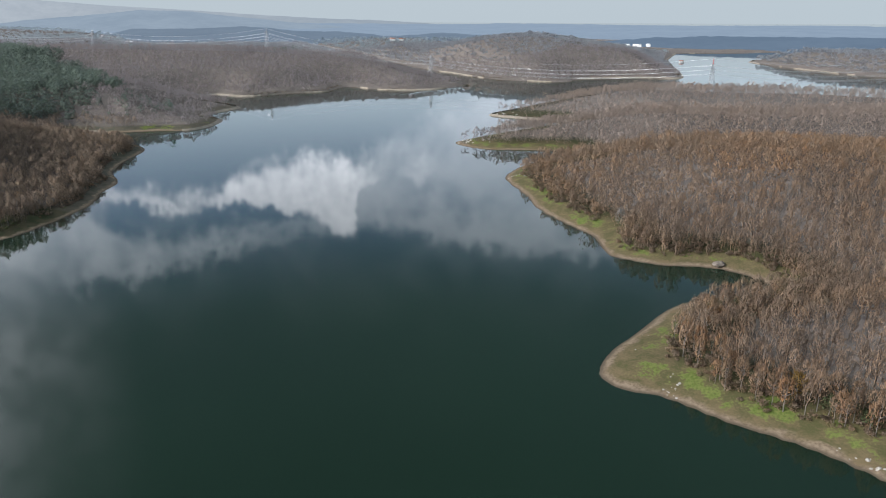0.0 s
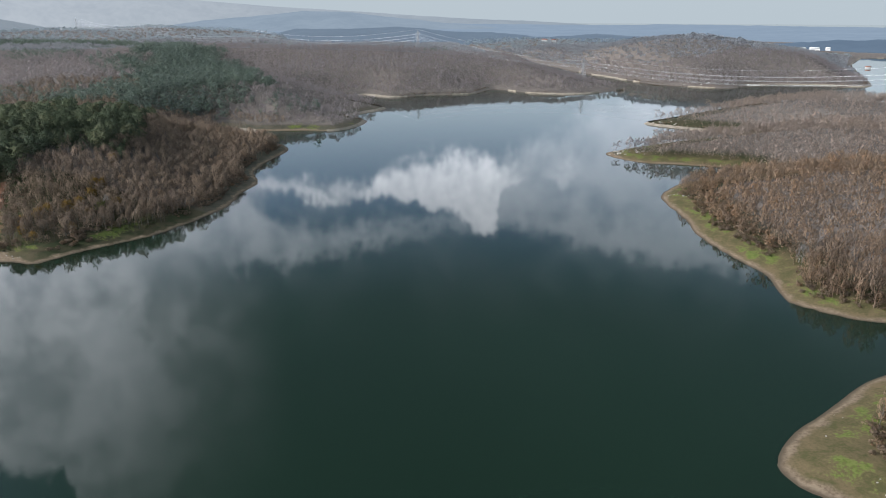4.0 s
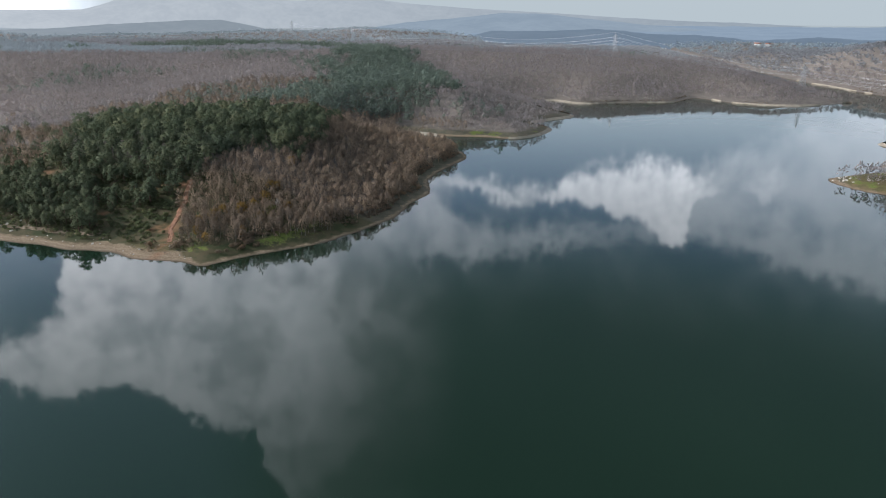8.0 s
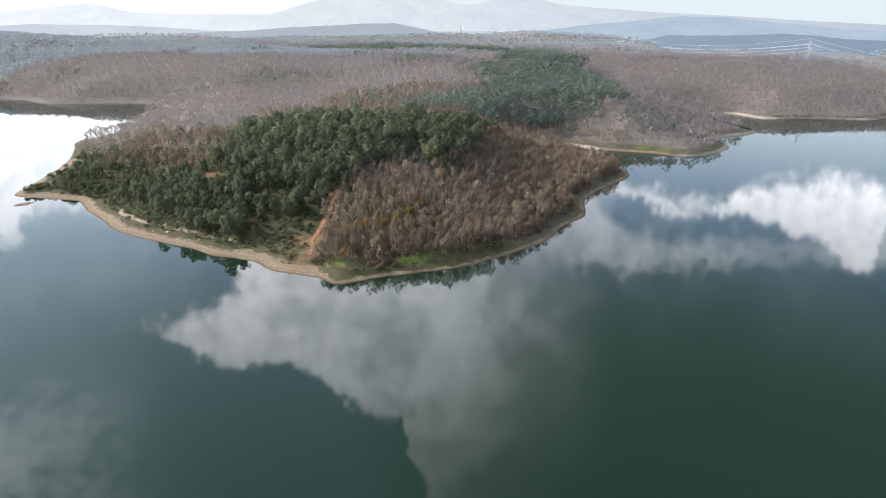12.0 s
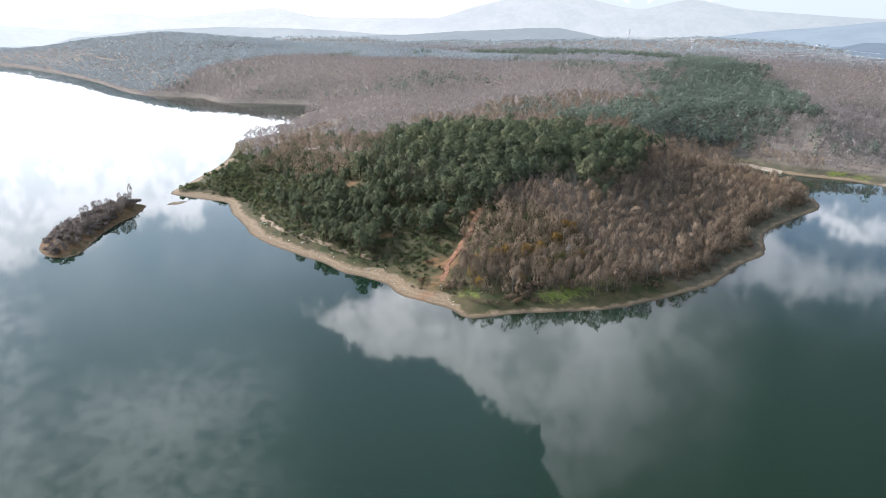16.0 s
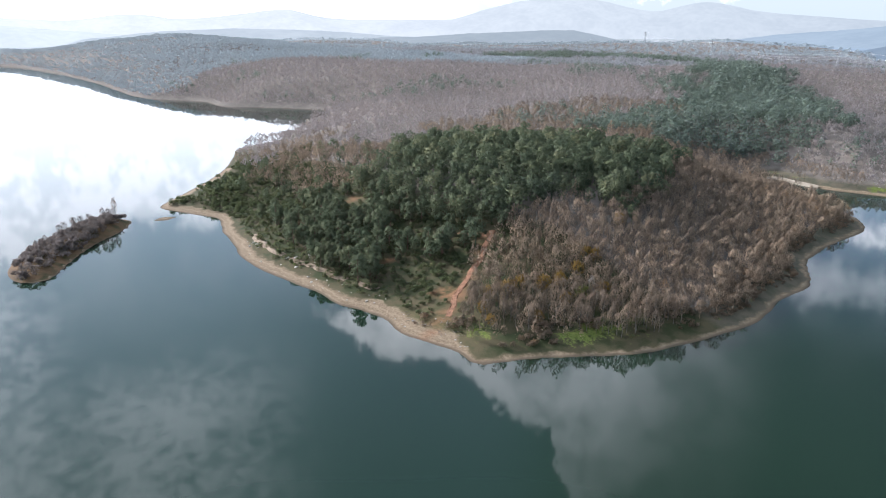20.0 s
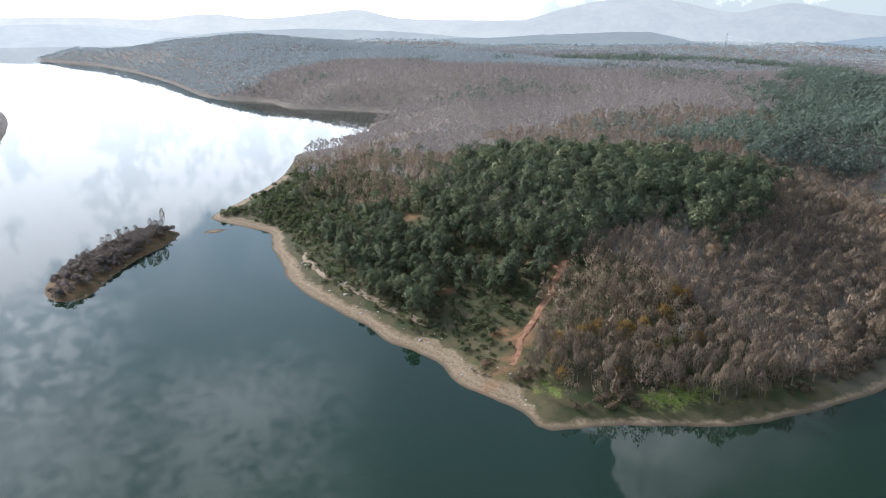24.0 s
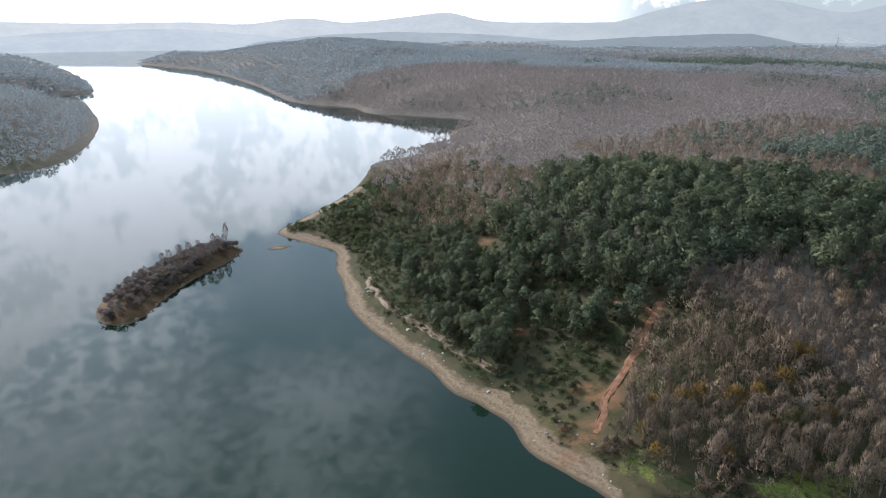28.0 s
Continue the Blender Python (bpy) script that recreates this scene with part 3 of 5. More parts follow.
# ---------------------------------------------------------------- plants
def tube(path, r0, r1, sides=5):
    """Tapered tube along a path: verts, quads."""
    path = np.asarray(path, float)
    n = len(path)
    vs = []
    for k, p in enumerate(path):
        a = np.array(path[min(k + 1, n - 1)]) - np.array(path[max(k - 1, 0)])
        a /= np.linalg.norm(a)
        s = np.cross(a, (0.3, 0.9, 0.1))
        s /= np.linalg.norm(s)
        u = np.cross(a, s)
        r = r0 + (r1 - r0) * k / (n - 1)
        for j in range(sides):
            q = 2 * math.pi * j / sides
            vs.append(p + r * (math.cos(q) * s + math.sin(q) * u))
    fs = [(k * sides + j, k * sides + (j + 1) % sides, (k + 1) * sides + (j + 1) % sides, (k + 1) * sides + j) for k in range(n - 1) for j in range(sides)]
    tri = [t for a, b, c, e in fs for t in ((a, b, c), (a, c, e))]
    return np.array(vs), np.array(tri)


def join(parts):
    vs, fs, n = [], [], 0
    for v, f in parts:
        vs.append(v)
        fs.append(np.asarray(f) + n)
        n += len(v)
    return np.concatenate(vs), np.concatenate(fs)


def tuft(r, centre, size, blades, flat=0.8, slim=1.0, lift=0.35):
    """A tuft of foliage: many small pointed blades over the outside of a rounded clump."""
    w = r.normal(0, 1, (blades, 3)) + (0, 0, lift)
    w /= np.linalg.norm(w, axis=1)[:, None]
    way = w * 0.55 + r.normal(0, 0.55, (blades, 3)) + (0, 0, 0.15)
    way /= np.linalg.norm(way, axis=1)[:, None]
    s = np.cross(way, r.normal(0, 1, (blades, 3)))
    s *= size * slim * r.uniform(0.24, 0.4, (blades, 1)) / np.linalg.norm(s, axis=1)[:, None]
    b = centre + w * size * r.uniform(0.45, 0.95, (blades, 1)) * (1, 1, flat)
    tip = b + way * size * r.uniform(0.4, 0.7, (blades, 1))
    return np.stack([b - s, b + s, tip], 1).reshape(-1, 3), np.arange(blades * 3).reshape(-1, 3)


def unit(v):
    return v / np.maximum(np.linalg.norm(v, axis=1), 1e-6)[:, None]


def bare_parts(r, strokes, limbs=6, spread=0.27, length=0.17, width=0.013, lobes=9, low=0.0, calm=0.0, rise=0.6):
    """A leafless tree one metre tall: trunk with limbs, and a crown of fine rising twigs in lobes; each twig with its tone and the way it faces."""
    bend = r.normal(0, 0.03, (4, 2))
    stem = [(bend[k, 0] * k / 2, bend[k, 1] * k / 2, z) for k, z in enumerate((-0.04, 0.25, 0.55, 0.9))]
    wood = [tube(stem, 0.014, 0.003, 4)]
    for _ in range(limbs):
        z, q, l = r.uniform(0.28, 0.6), r.uniform(0, 6.28), r.uniform(0.16, 0.27)
        a = np.array([math.cos(q), math.sin(q), 0])
        b = np.array([stem[1][0], stem[1][1], z])
        wood.append(tube([b, b + a * l * 0.5 + (0, 0, l * 0.45), b + a * l * 0.8 + (0, 0, l * 1.2)], 0.006, 0.0015, 3))
    # twigs rise from the outside of an uneven dome
    out = unit(r.normal(0, 1, (strokes, 3)) + (0, 0, 0.4))
    turn, wave = np.arctan2(out[:, 1], out[:, 0]), r.uniform(0, 6.28, 3)
    bulge = 1 + 0.16 * np.sin(turn * 2 + wave[0] + out[:, 2] * 2) + 0.14 * np.sin(turn * lobes * 0.5 + wave[1]) * np.cos(out[:, 2] * 4 + wave[2])
    base = np.array([0, 0, 0.6]) + out * (bulge * r.uniform(0.72, 1.0, strokes))[:, None] * (spread, spread, 0.34)
    way = unit(out * 0.5 + (0, 0, rise) + r.normal(0, 0.3, (strokes, 3)))
    side = unit(np.cross(way, r.normal(0, 1, (strokes, 3)))) * width * r.uniform(0.35, 0.65, (strokes, 1))
    l = length * r.uniform(0.55, 1.25, (strokes, 1))
    v = np.stack([base - way * l * 0.5 - side, base - way * l * 0.5 + side, base + way * l * 0.5], 1).reshape(-1, 3)
    puff = unit(out * (1, 1, 0.8) * (1 - calm) + (0, 0, calm) + r.normal(0, 0.1, (strokes, 3)))
    patch = 0.07 * np.sin(turn * 3 + wave[1]) * np.sin(out[:, 2] * 5 + wave[0])
    tone = np.clip(0.4 + patch - low * out[:, 2] * 0.3 + r.normal(0, 0.05, strokes), 0, 1)
    return join(wood), (v, np.arange(strokes * 3).reshape(-1, 3), np.repeat(tone, 3), np.repeat(puff, 3, axis=0))


def clumpy(r, hearts, sizes, spikes, tones, middle, slim):
    """Foliage of clumps; it faces away from the clump's and the plant's own middle."""
    bits, tone, puff = [], [], []
    for c, s, t in zip(hearts, sizes, tones):
        v, f = tuft(r, c, s, spikes, 0.8, slim)
        bits.append((v, f))
        tone.append(np.full(len(v), t))
        puff.append(unit(unit(v - c) * 0.65 + unit(v - middle) * 0.5 + (0, 0, 0.15)))
    v, f = join(bits)
    return v, f, np.concatenate(tone), np.concatenate(puff)


def pine_parts(r, clumps, spikes, size=0.115, slim=0.7):
    stem = [(0, 0, -0.04), (r.normal(0, 0.015), r.normal(0, 0.015), 0.45), (r.normal(0, 0.02), r.normal(0, 0.02), 0.93)]
    wood = [tube(stem, 0.02, 0.006, 5)]
    k = np.arange(clumps)
    z = 0.3 + 0.64 * (k + r.uniform(0, 1, clumps)) / clumps
    lim = 0.25 * np.sqrt(np.clip(1 - ((z - 0.48) / 0.5) ** 2, 0.02, 1))
    q, rad = k * 2.4 + r.normal(0, 0.4, clumps), lim * np.sqrt(r.uniform(0.3, 1, clumps))
    hearts = np.stack([np.cos(q) * rad, np.sin(q) * rad, z], 1)
    for c in hearts[::2]:
        wood.append(tube([(0, 0, c[2] - 0.1), c * 0.5 + np.array([0, 0, c[2] - 0.05]) * 0.5, c], 0.007, 0.002, 3))
    return join(wood), clumpy(r, hearts, size * r.uniform(0.75, 1.25, clumps), spikes, np.clip(r.normal(0.45, 0.07, clumps), 0, 1), np.array([0, 0, 0.5]), slim)


def shrub_parts(r, clumps, spikes):
    q, rad = r.uniform(0, 6.28, clumps), 0.42 * np.sqrt(r.uniform(0, 1, clumps))
    hearts = np.stack([np.cos(q) * rad, np.sin(q) * rad, r.uniform(0.15, 0.72, clumps) * (1 - rad * 0.6)], 1)
    return clumpy(r, hearts, r.uniform(0.2, 0.32, clumps), spikes, np.clip(r.normal(0.4, 0.16, clumps), 0, 1), np.array([0, 0, 0.1]), 0.85)


def scatter(lo_x, hi_x, lo_y, hi_y, gap, keep, r):
    """Jittered places on a grid, with their ground height, where keep(x, y, d) allows."""
    x, y = (a.ravel() for a in np.meshgrid(np.arange(lo_x, hi_x, gap), np.arange(lo_y, hi_y, gap)))
    x, y = x + r.uniform(-0.45, 0.45, len(x)) * gap, y + r.uniform(-0.45, 0.45, len(x)) * gap
    d = shore(x, y)
    ok = keep(x, y, d)
    x, y, d = x[ok], y[ok], d[ok]
    return np.stack([x, y, height(x, y, d) - 0.1, d], 1)


def woods(name, places, sizes, kinds, mat, label, category, r, tone_of=None):
    """Many plants joined into one piece. kinds: (verts, triangles, tones) one metre tall."""
    vs, fs, ts, us, n = [], [], [], [], 0
    pick = r.integers(0, len(kinds), len(places))
    for k, (v, f, t, u) in enumerate(kinds):
        idx = np.where(pick == k)[0]
        if not len(idx):
            continue
        q = r.uniform(0, 6.28, len(idx))
        c, s, z = np.cos(q)[:, None], np.sin(q)[:, None], sizes[idx][:, None]
        w = z * r.uniform(0.85, 1.3, len(idx))[:, None]
        p = np.stack([(v[:, 0] * c - v[:, 1] * s) * w + places[idx, :1], (v[:, 0] * s + v[:, 1] * c) * w + places[idx, 1:2], v[:, 2] * z + places[idx, 2:3]], 2)
        vs.append(p.reshape(-1, 3))
        us.append(np.stack([u[:, 0] * c - u[:, 1] * s, u[:, 0] * s + u[:, 1] * c, u[:, 2] + 0 * c], 2).reshape(-1, 3))
        fs.append((f[None] + (np.arange(len(idx)) * len(v))[:, None, None]).reshape(-1, 3) + n)
        own = r.normal(0, 0.13, len(idx)) if tone_of is None else tone_of[idx]
        ts.append(np.clip(t[None] + own[:, None], 0, 1).ravel())
        n += len(idx) * len(v)
    if not vs:
        return None
    print(name, len(places), sum(len(f) for f in fs))
    ob = mesh_object(name, np.concatenate(vs), np.concatenate(fs), mat, tones=np.concatenate(ts), puffs=np.concatenate(us))
    return tagged(ob, label, category, kind="stuff")


def whole(parts_pair):
    """Wood and crown of a plant in one set of triangles."""
    (wv, wf), (v, f, t, u) = parts_pair
    vv, ff = join([(wv, wf), (v, f)])
    return vv, ff, np.concatenate([np.full(len(wv), 0.25), t]), np.concatenate([unit(wv * (1, 1, 0) + (0.002, 0, 0.002)), u])


r = np.random.default_rng(11)
# low below 0 tones the stand's twigs paler upwards, imitating lit tops
NEAR_BARE = [whole(bare_parts(r, 175, 1, 0.19 + 0.008 * k, 0.1, 0.024, 6, -0.1, 0.25, 0.6)) for k in range(9)]
OAK_BARE = [whole(bare_parts(r, 205, 1, 0.17 + 0.007 * k, 0.09, 0.0175, 6, 0.4, 0.45, 1.1)) for k in range(9)]
BACK_BARE = [bare_parts(r, 72, 1, 0.2, 0.105, 0.034, 6, 0.2, 0.45, 0.9)[1] for _ in range(8)]
EDGE_BARE = [bare_parts(r, 44, 1, 0.22, 0.105, 0.042, 6, 0.0, 0.5, 0.8)[1] for _ in range(7)]
MID_BARE = [bare_parts(r, 32, 1, 0.28, 0.15, 0.085, 5, 0.0, 0.65, 0.6)[1] for _ in range(7)]
FAR_BARE = [bare_parts(r, 20, 1, 0.55, 0.24, 0.26, 5, 0.0, 0.8)[1] for _ in range(6)]
NEAR_PINE = [whole(pine_parts(r, 11, 38, 0.128, 0.56)) for _ in range(7)]
FAR_PINE = [pine_parts(r, 8, 12, 0.15, 0.95)[1] for _ in range(5)]
BUSH = [shrub_parts(r, 6, 20) for _ in range(5)]


def ragged(zone, x, y, by=26):
    """Inside a zone with an uneven edge."""
    return inside(zone, x + by * (field(x, y, 24) + 0.5 * field(x + 300, y, 9) - 0.75), y + by * (field(x + 700, y, 24) + 0.5 * field(x, y + 900, 9) - 0.75))


def in_pines(x, y):
    return (ragged(PINE_ZONE, x, y, 12) & ~ragged(THICKET, x, y, 16)) | ragged(PINE_FAR, x, y, 50) | ragged(PINE_BAND, x, y, 90)


def clear_of(x, y):
    ok = (line_distance(TRACK, x, y) > 3.4) & (line_distance(CUT, x, y) > 1.8) & (line_distance(SPUR, x, y) > 5)
    for cx, cy, rad in CLEARINGS:
        ok &= np.hypot(x - cx, y - cy) > rad
    return ok


def thing(name, at=(0, 0, 0), label="", category="", group="", turn=0.0, size=1.0):
    ob = new(name)
    ob.empty_display_size = 0.5
    ob.matrix_basis = pose(*at, 0, 0, turn) @ Matrix.Scale(size, 4)
    return tagged(ob, label, category, group)


def plant(name, pair, wood_mat, leaf_mat, label, category, group):
    """A single tree with its trunk and crown as parts, one metre tall, to be copied."""
    ob = thing(name, label=label, category=category, group=group)
    mesh_object("trunk", *pair[0], wood_mat, ob)
    v, f, t, u = pair[1]
    mesh_object("crown", v, f, leaf_mat, ob, tones=t, puffs=u)
    return ob


def place(models, places, sizes, r):
    """Sets copies of the models at the places; the models themselves take the first ones."""
    for k, (p, z) in enumerate(zip(places, sizes)):
        m = Matrix.Translation((p[0], p[1], p[2])) @ Matrix.Rotation(r.uniform(0, 6.28), 4, "Z") @ Matrix.Diagonal((z * r.uniform(0.9, 1.2), z * r.uniform(0.9, 1.2), z, 1))
        if k < len(models):
            models[k].matrix_basis = m
        else:
            ob = copy_thing(models[k % len(models)], Matrix())
            ob.matrix_basis = m


def shaded_tone(pair, shift):
    v, f, t, u = pair[1]
    return pair[0], (v, f, np.clip(t + shift, 0, 1), u)


# oak woods on the east shore
def oak_keep(x, y, d):
    tip = 13 * np.exp(-((x - 52) / 20) ** 2 - ((y - 190) / 18) ** 2)
    return (x < 0.64 * y + 25) & (d > np.where(y > 480, 5.5, 7) + 6 * field(x, y, 20) * np.where(y > 480, 0.5, 1) + tip) & (np.hypot(x, y) < 900)


EAST_SINGLE = lambda x, y: (x < 112) & (y < 232) & (y > 140)
pl = np.concatenate([scatter(40, 420, 130, 610, 3.7, oak_keep, r), scatter(40, 560, 610, 880, 5.6, oak_keep, r)])
lone = EAST_SINGLE(pl[:, 0], pl[:, 1]) & (pl[:, 3] < 26)
singles_east, pl = pl[lone], pl[~lone]
front, back = pl[:, 1] < 330, pl[:, 1] > 490
for group, kinds, mat in ((pl[front], OAK_BARE, TWIGS), (pl[~front & ~back], BACK_BARE, TWIGS), (pl[back], EDGE_BARE, EASTHAZETWIGS)):
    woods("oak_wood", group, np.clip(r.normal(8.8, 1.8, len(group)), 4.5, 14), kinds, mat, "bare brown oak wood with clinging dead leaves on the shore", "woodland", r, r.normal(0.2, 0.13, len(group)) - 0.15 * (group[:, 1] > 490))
# leafless stand on the peninsula
pl = scatter(-370, -180, 270, 555, 3.5, lambda x, y, d: (inside(STAND, x, y) | ((x > -250) & (y > 305) & (y < 540))) & (d > np.where(y > 305, 6, 12) + 4 * field(x, y, 18)), r)
lone = (pl[:, 1] < 340) & (pl[:, 3] < 34)
singles_west, pl = pl[lone], pl[~lone]
woods("bare_stand", pl, np.clip(r.normal(7.8, 1.5, len(pl)), 4.5, 12), NEAR_BARE, STANDTWIGS, "dense leafless grey-brown stand on the peninsula", "woodland", r, r.normal(-0.03, 0.17, len(pl)))
# pines on the peninsula
pl = scatter(-490, -250, 250, 520, 5.8, lambda x, y, d: ragged(PINE_ZONE, x, y, 12) & clear_of(x, y) & (d > 11) & ((y > 318) | (field(x, y, 17) > 0.36)) & ~ragged(THICKET, x, y, 16), r)
lone = (pl[:, 1] < 318)
singles_pine, pl = pl[lone], pl[~lone]
woods("pine_wood", pl, np.clip(r.normal(10.4, 2.5, len(pl)), 5, 16), NEAR_PINE, NEEDLES, "dark green pine wood on the peninsula's ridge", "woodland", r, r.normal(0, 0.2, len(pl)))
pl = scatter(-640, -270, 515, 1050, 5.4, lambda x, y, d: ragged(PINE_FAR, x, y, 50) & (d > 15), r)
woods("pine_wood", pl, r.normal(10.5, 1.5, len(pl)), FAR_PINE, FARHAZENEEDLES, "dark green pine wood on a farther ridge", "woodland", r)
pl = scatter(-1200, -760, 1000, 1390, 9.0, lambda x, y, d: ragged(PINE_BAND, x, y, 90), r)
woods("pine_wood", pl, r.normal(11, 1.5, len(pl)), FAR_PINE, FARHAZENEEDLES, "band of dark pines far off between bare woods", "woodland", r)
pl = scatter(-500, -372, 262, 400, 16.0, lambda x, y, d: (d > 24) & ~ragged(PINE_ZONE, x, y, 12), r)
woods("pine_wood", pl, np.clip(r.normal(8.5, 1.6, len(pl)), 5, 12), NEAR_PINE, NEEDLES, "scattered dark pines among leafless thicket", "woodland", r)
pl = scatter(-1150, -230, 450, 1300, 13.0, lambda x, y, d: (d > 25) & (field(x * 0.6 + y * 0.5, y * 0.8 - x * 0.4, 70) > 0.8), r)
woods("pine_wood", pl, r.normal(9.5, 1.5, len(pl)), FAR_PINE, FARHAZENEEDLES, "small groups of dark pines scattered over the bare hills", "woodland", r)
print("singles", len(singles_east), len(singles_west), len(singles_pine))


def mid_keep(x, y, d):
    far = np.hypot(x + 50, y - 90) + 260 * (field(x, y, 110) - 0.5)
    near = (x > 40) & (x < 560) & (y < 880) & (np.hypot(x, y) < 900)
    return (d > 6) & ~in_pines(x, y) & ~inside(STAND, x, y) & ~((x > -250) & (x < 0) & (y > 305) & (y < 540)) & ~near & (far < 1120) & ~((d < 40) & (x < -235) & (x > -560) & (y < 320)) & (np.hypot(x + 425, y - 195) > 70) & ((y > 120) | (x < -600)) & (x < 0.66 * y + 30) & (y > 140 + 0.13 * (x + 120))


NEARER = lambda x, y: (x > -580 + 120 * field(x, y, 40)) & (x < -200) & (y < 560 + 120 * field(x, y, 40))
pl = scatter(-580, -200, 240, 690, 4.8, lambda x, y, d: mid_keep(x, y, d) & NEARER(x, y), r)
woods("bare_thicket", pl, np.clip(r.normal(8.0, 1.9, len(pl)), 4, 12), BACK_BARE, STANDTWIGS, "leafless mauve-grey thicket behind the pines", "woodland", r, r.normal(-0.05, 0.18, len(pl)))
pl = scatter(-1150, 560, -250, 1280, 6.6, lambda x, y, d: mid_keep(x, y, d) & ~NEARER(x, y), r)
# glare haze on the sunward shore is painted by the blue-grey twig colour
glary = (pl[:, 0] < -640) & (pl[:, 1] < 330)
woods("mixed_wood", pl[glary], r.normal(8.2, 1.2, glary.sum()), MID_BARE, BLUEHAZETWIGS, "leafless woodland on the western shore, greyed with painted haze", "woodland", r, r.normal(0, 0.06, glary.sum()))
pl = pl[~glary]
woods("mixed_wood", pl, r.normal(8.2, 1.2, len(pl)), MID_BARE, MIDHAZETWIGS, "leafless grey-brown woodland over low hills", "woodland", r, r.normal(0, 0.08, len(pl)))
def far_keep(x, y, d, lo, hi):
    far = np.hypot(x + 50, y - 90)
    edge = far + 260 * (field(x, y, 110) - 0.5) * (lo < 1300)
    seen = (x < 0.66 * y + 30) & (y > 140 + 0.13 * (x + 120))
    return (d > 12) & (edge >= lo) & (far < hi) & seen & ~in_pines(x, y) & ((np.degrees(np.arctan2(x + 50, y - 100)) < 9) | (far < 1720))


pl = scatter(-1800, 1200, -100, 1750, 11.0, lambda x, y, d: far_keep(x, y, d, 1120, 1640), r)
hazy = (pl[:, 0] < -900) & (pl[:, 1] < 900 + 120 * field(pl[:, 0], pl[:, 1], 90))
woods("far_wood", pl[~hazy], r.normal(7.5, 1.2, (~hazy).sum()), FAR_BARE, FARHAZETWIGS, "distant leafless woods covering low hills", "woodland", r, r.normal(0, 0.06, (~hazy).sum()))
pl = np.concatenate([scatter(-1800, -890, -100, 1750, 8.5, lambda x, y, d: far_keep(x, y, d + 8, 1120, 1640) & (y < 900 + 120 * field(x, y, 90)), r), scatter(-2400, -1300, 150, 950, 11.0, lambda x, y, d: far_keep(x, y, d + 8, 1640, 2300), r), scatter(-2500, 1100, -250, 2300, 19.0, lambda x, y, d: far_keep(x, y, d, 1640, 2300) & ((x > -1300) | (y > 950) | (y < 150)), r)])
woods("far_wood", pl, r.normal(7.5, 1.2, len(pl)), FAR_BARE, BLUEHAZETWIGS, "leafless woods far off, coloured blue-grey as haze", "woodland", r, r.normal(0, 0.06, len(pl)))

# single trees, those that stand nearest
HERO_BARE = [bare_parts(r, 340, 7, 0.19, 0.085, 0.016, 9, 0.2, 0.4, 1.1) for _ in range(5)]
oak_models = [plant("oak_tree", shaded_tone(p, 0.16 + 0.1 * k), BARK, TWIGS, "leafless oak with russet dead leaves by the shore", "tree", "oaks on the east shore") for k, p in enumerate(HERO_BARE[:4])]
place(oak_models, singles_east, r.normal(9.3, 1.4, len(singles_east)), r)
bare_models = [plant("bare_tree", shaded_tone(p, -0.24 + 0.09 * k), BARK, STANDTWIGS, "leafless grey-brown tree at the edge of the stand", "tree", "bare trees on the peninsula") for k, p in enumerate(HERO_BARE)]
place(bare_models, singles_west, r.normal(8.6, 1.3, len(singles_west)), r)
HERO_PINE = [pine_parts(r, 14, 54, 0.12, 0.52) for _ in range(5)]
pine_models = [plant("pine_tree", p, PINEBARK, NEEDLES, "dark green pine with a rounded crown on the slope", "tree", "pines on the slope") for p in HERO_PINE]
place(pine_models, singles_pine, r.normal(9.0, 1.6, len(singles_pine)), r)


# ---------------------------------------------------------------- shrubs
def shrubs(name, mat, places, sizes, label, r):
    return woods(name, places, sizes, BUSH, mat, label, "shrubs", r)


pl = scatter(-480, -255, 248, 345, 3.3, lambda x, y, d: (d > 9) & (d < 75) & clear_of(x, y) & ~inside(STAND, x, y) & (field(x, y, 9) + field(x, y, 31) + 0.2 * (x > -330) > 0.5), r)
shrubs("maquis_scrub", SHRUB, pl, r.uniform(1.2, 3.2, len(pl)), "dense olive-green scrub between the pines", r)
pl = scatter(-560, -400, 250, 420, 3.4, lambda x, y, d: (d > 6) & (d < 60) & (x < -395) & (field(x, y, 14) > 0.3), r)
shrubs("maquis_scrub", SHRUB, pl, r.uniform(1.6, 4.2, len(pl)), "dense dark green scrub on the western point", r)
pl = scatter(-300, -180, 262, 560, 2.6, lambda x, y, d: (d > 6) & (d < 22) & clear_of(x, y) & (x > -262) & (field(x, y, 12) > np.where(y > 335, 0.25, 0.66)), r)
shrubs("shore_scrub", GORSE, pl, r.uniform(1.2, 3.2, len(pl)), "low brown scrub on the bank below the bare stand", r)
pl = scatter(-262, -195, 264, 330, 3.3, lambda x, y, d: (d > 8) & (d < 24) & clear_of(x, y) & (field(x + 50, y, 9) > 0.66), r)
shrubs("shore_scrub", SHRUB, pl, r.uniform(0.7, 1.9, len(pl)), "dark green scrub on the grassy bank below the stand", r)
pl = scatter(40, 160, 130, 470, 2.6, lambda x, y, d: (d > 7) & (d < 24) & (field(x, y, 8) > 0.3) & oak_keep(x, y, d + 2), r)
shrubs("oak_scrub", GORSE, pl, r.uniform(1.4, 3.0, len(pl)), "russet oak scrub along the wood's edge", r)
pl = scatter(-1300, 600, 550, 1150, 3.2, lambda x, y, d: (d > 5) & (d < 9) & (field(x, y, 30) > 0.55), r)
shrubs("shore_scrub", GORSE, pl, r.uniform(0.9, 2.2, len(pl)), "low brown scrub on distant banks", r)



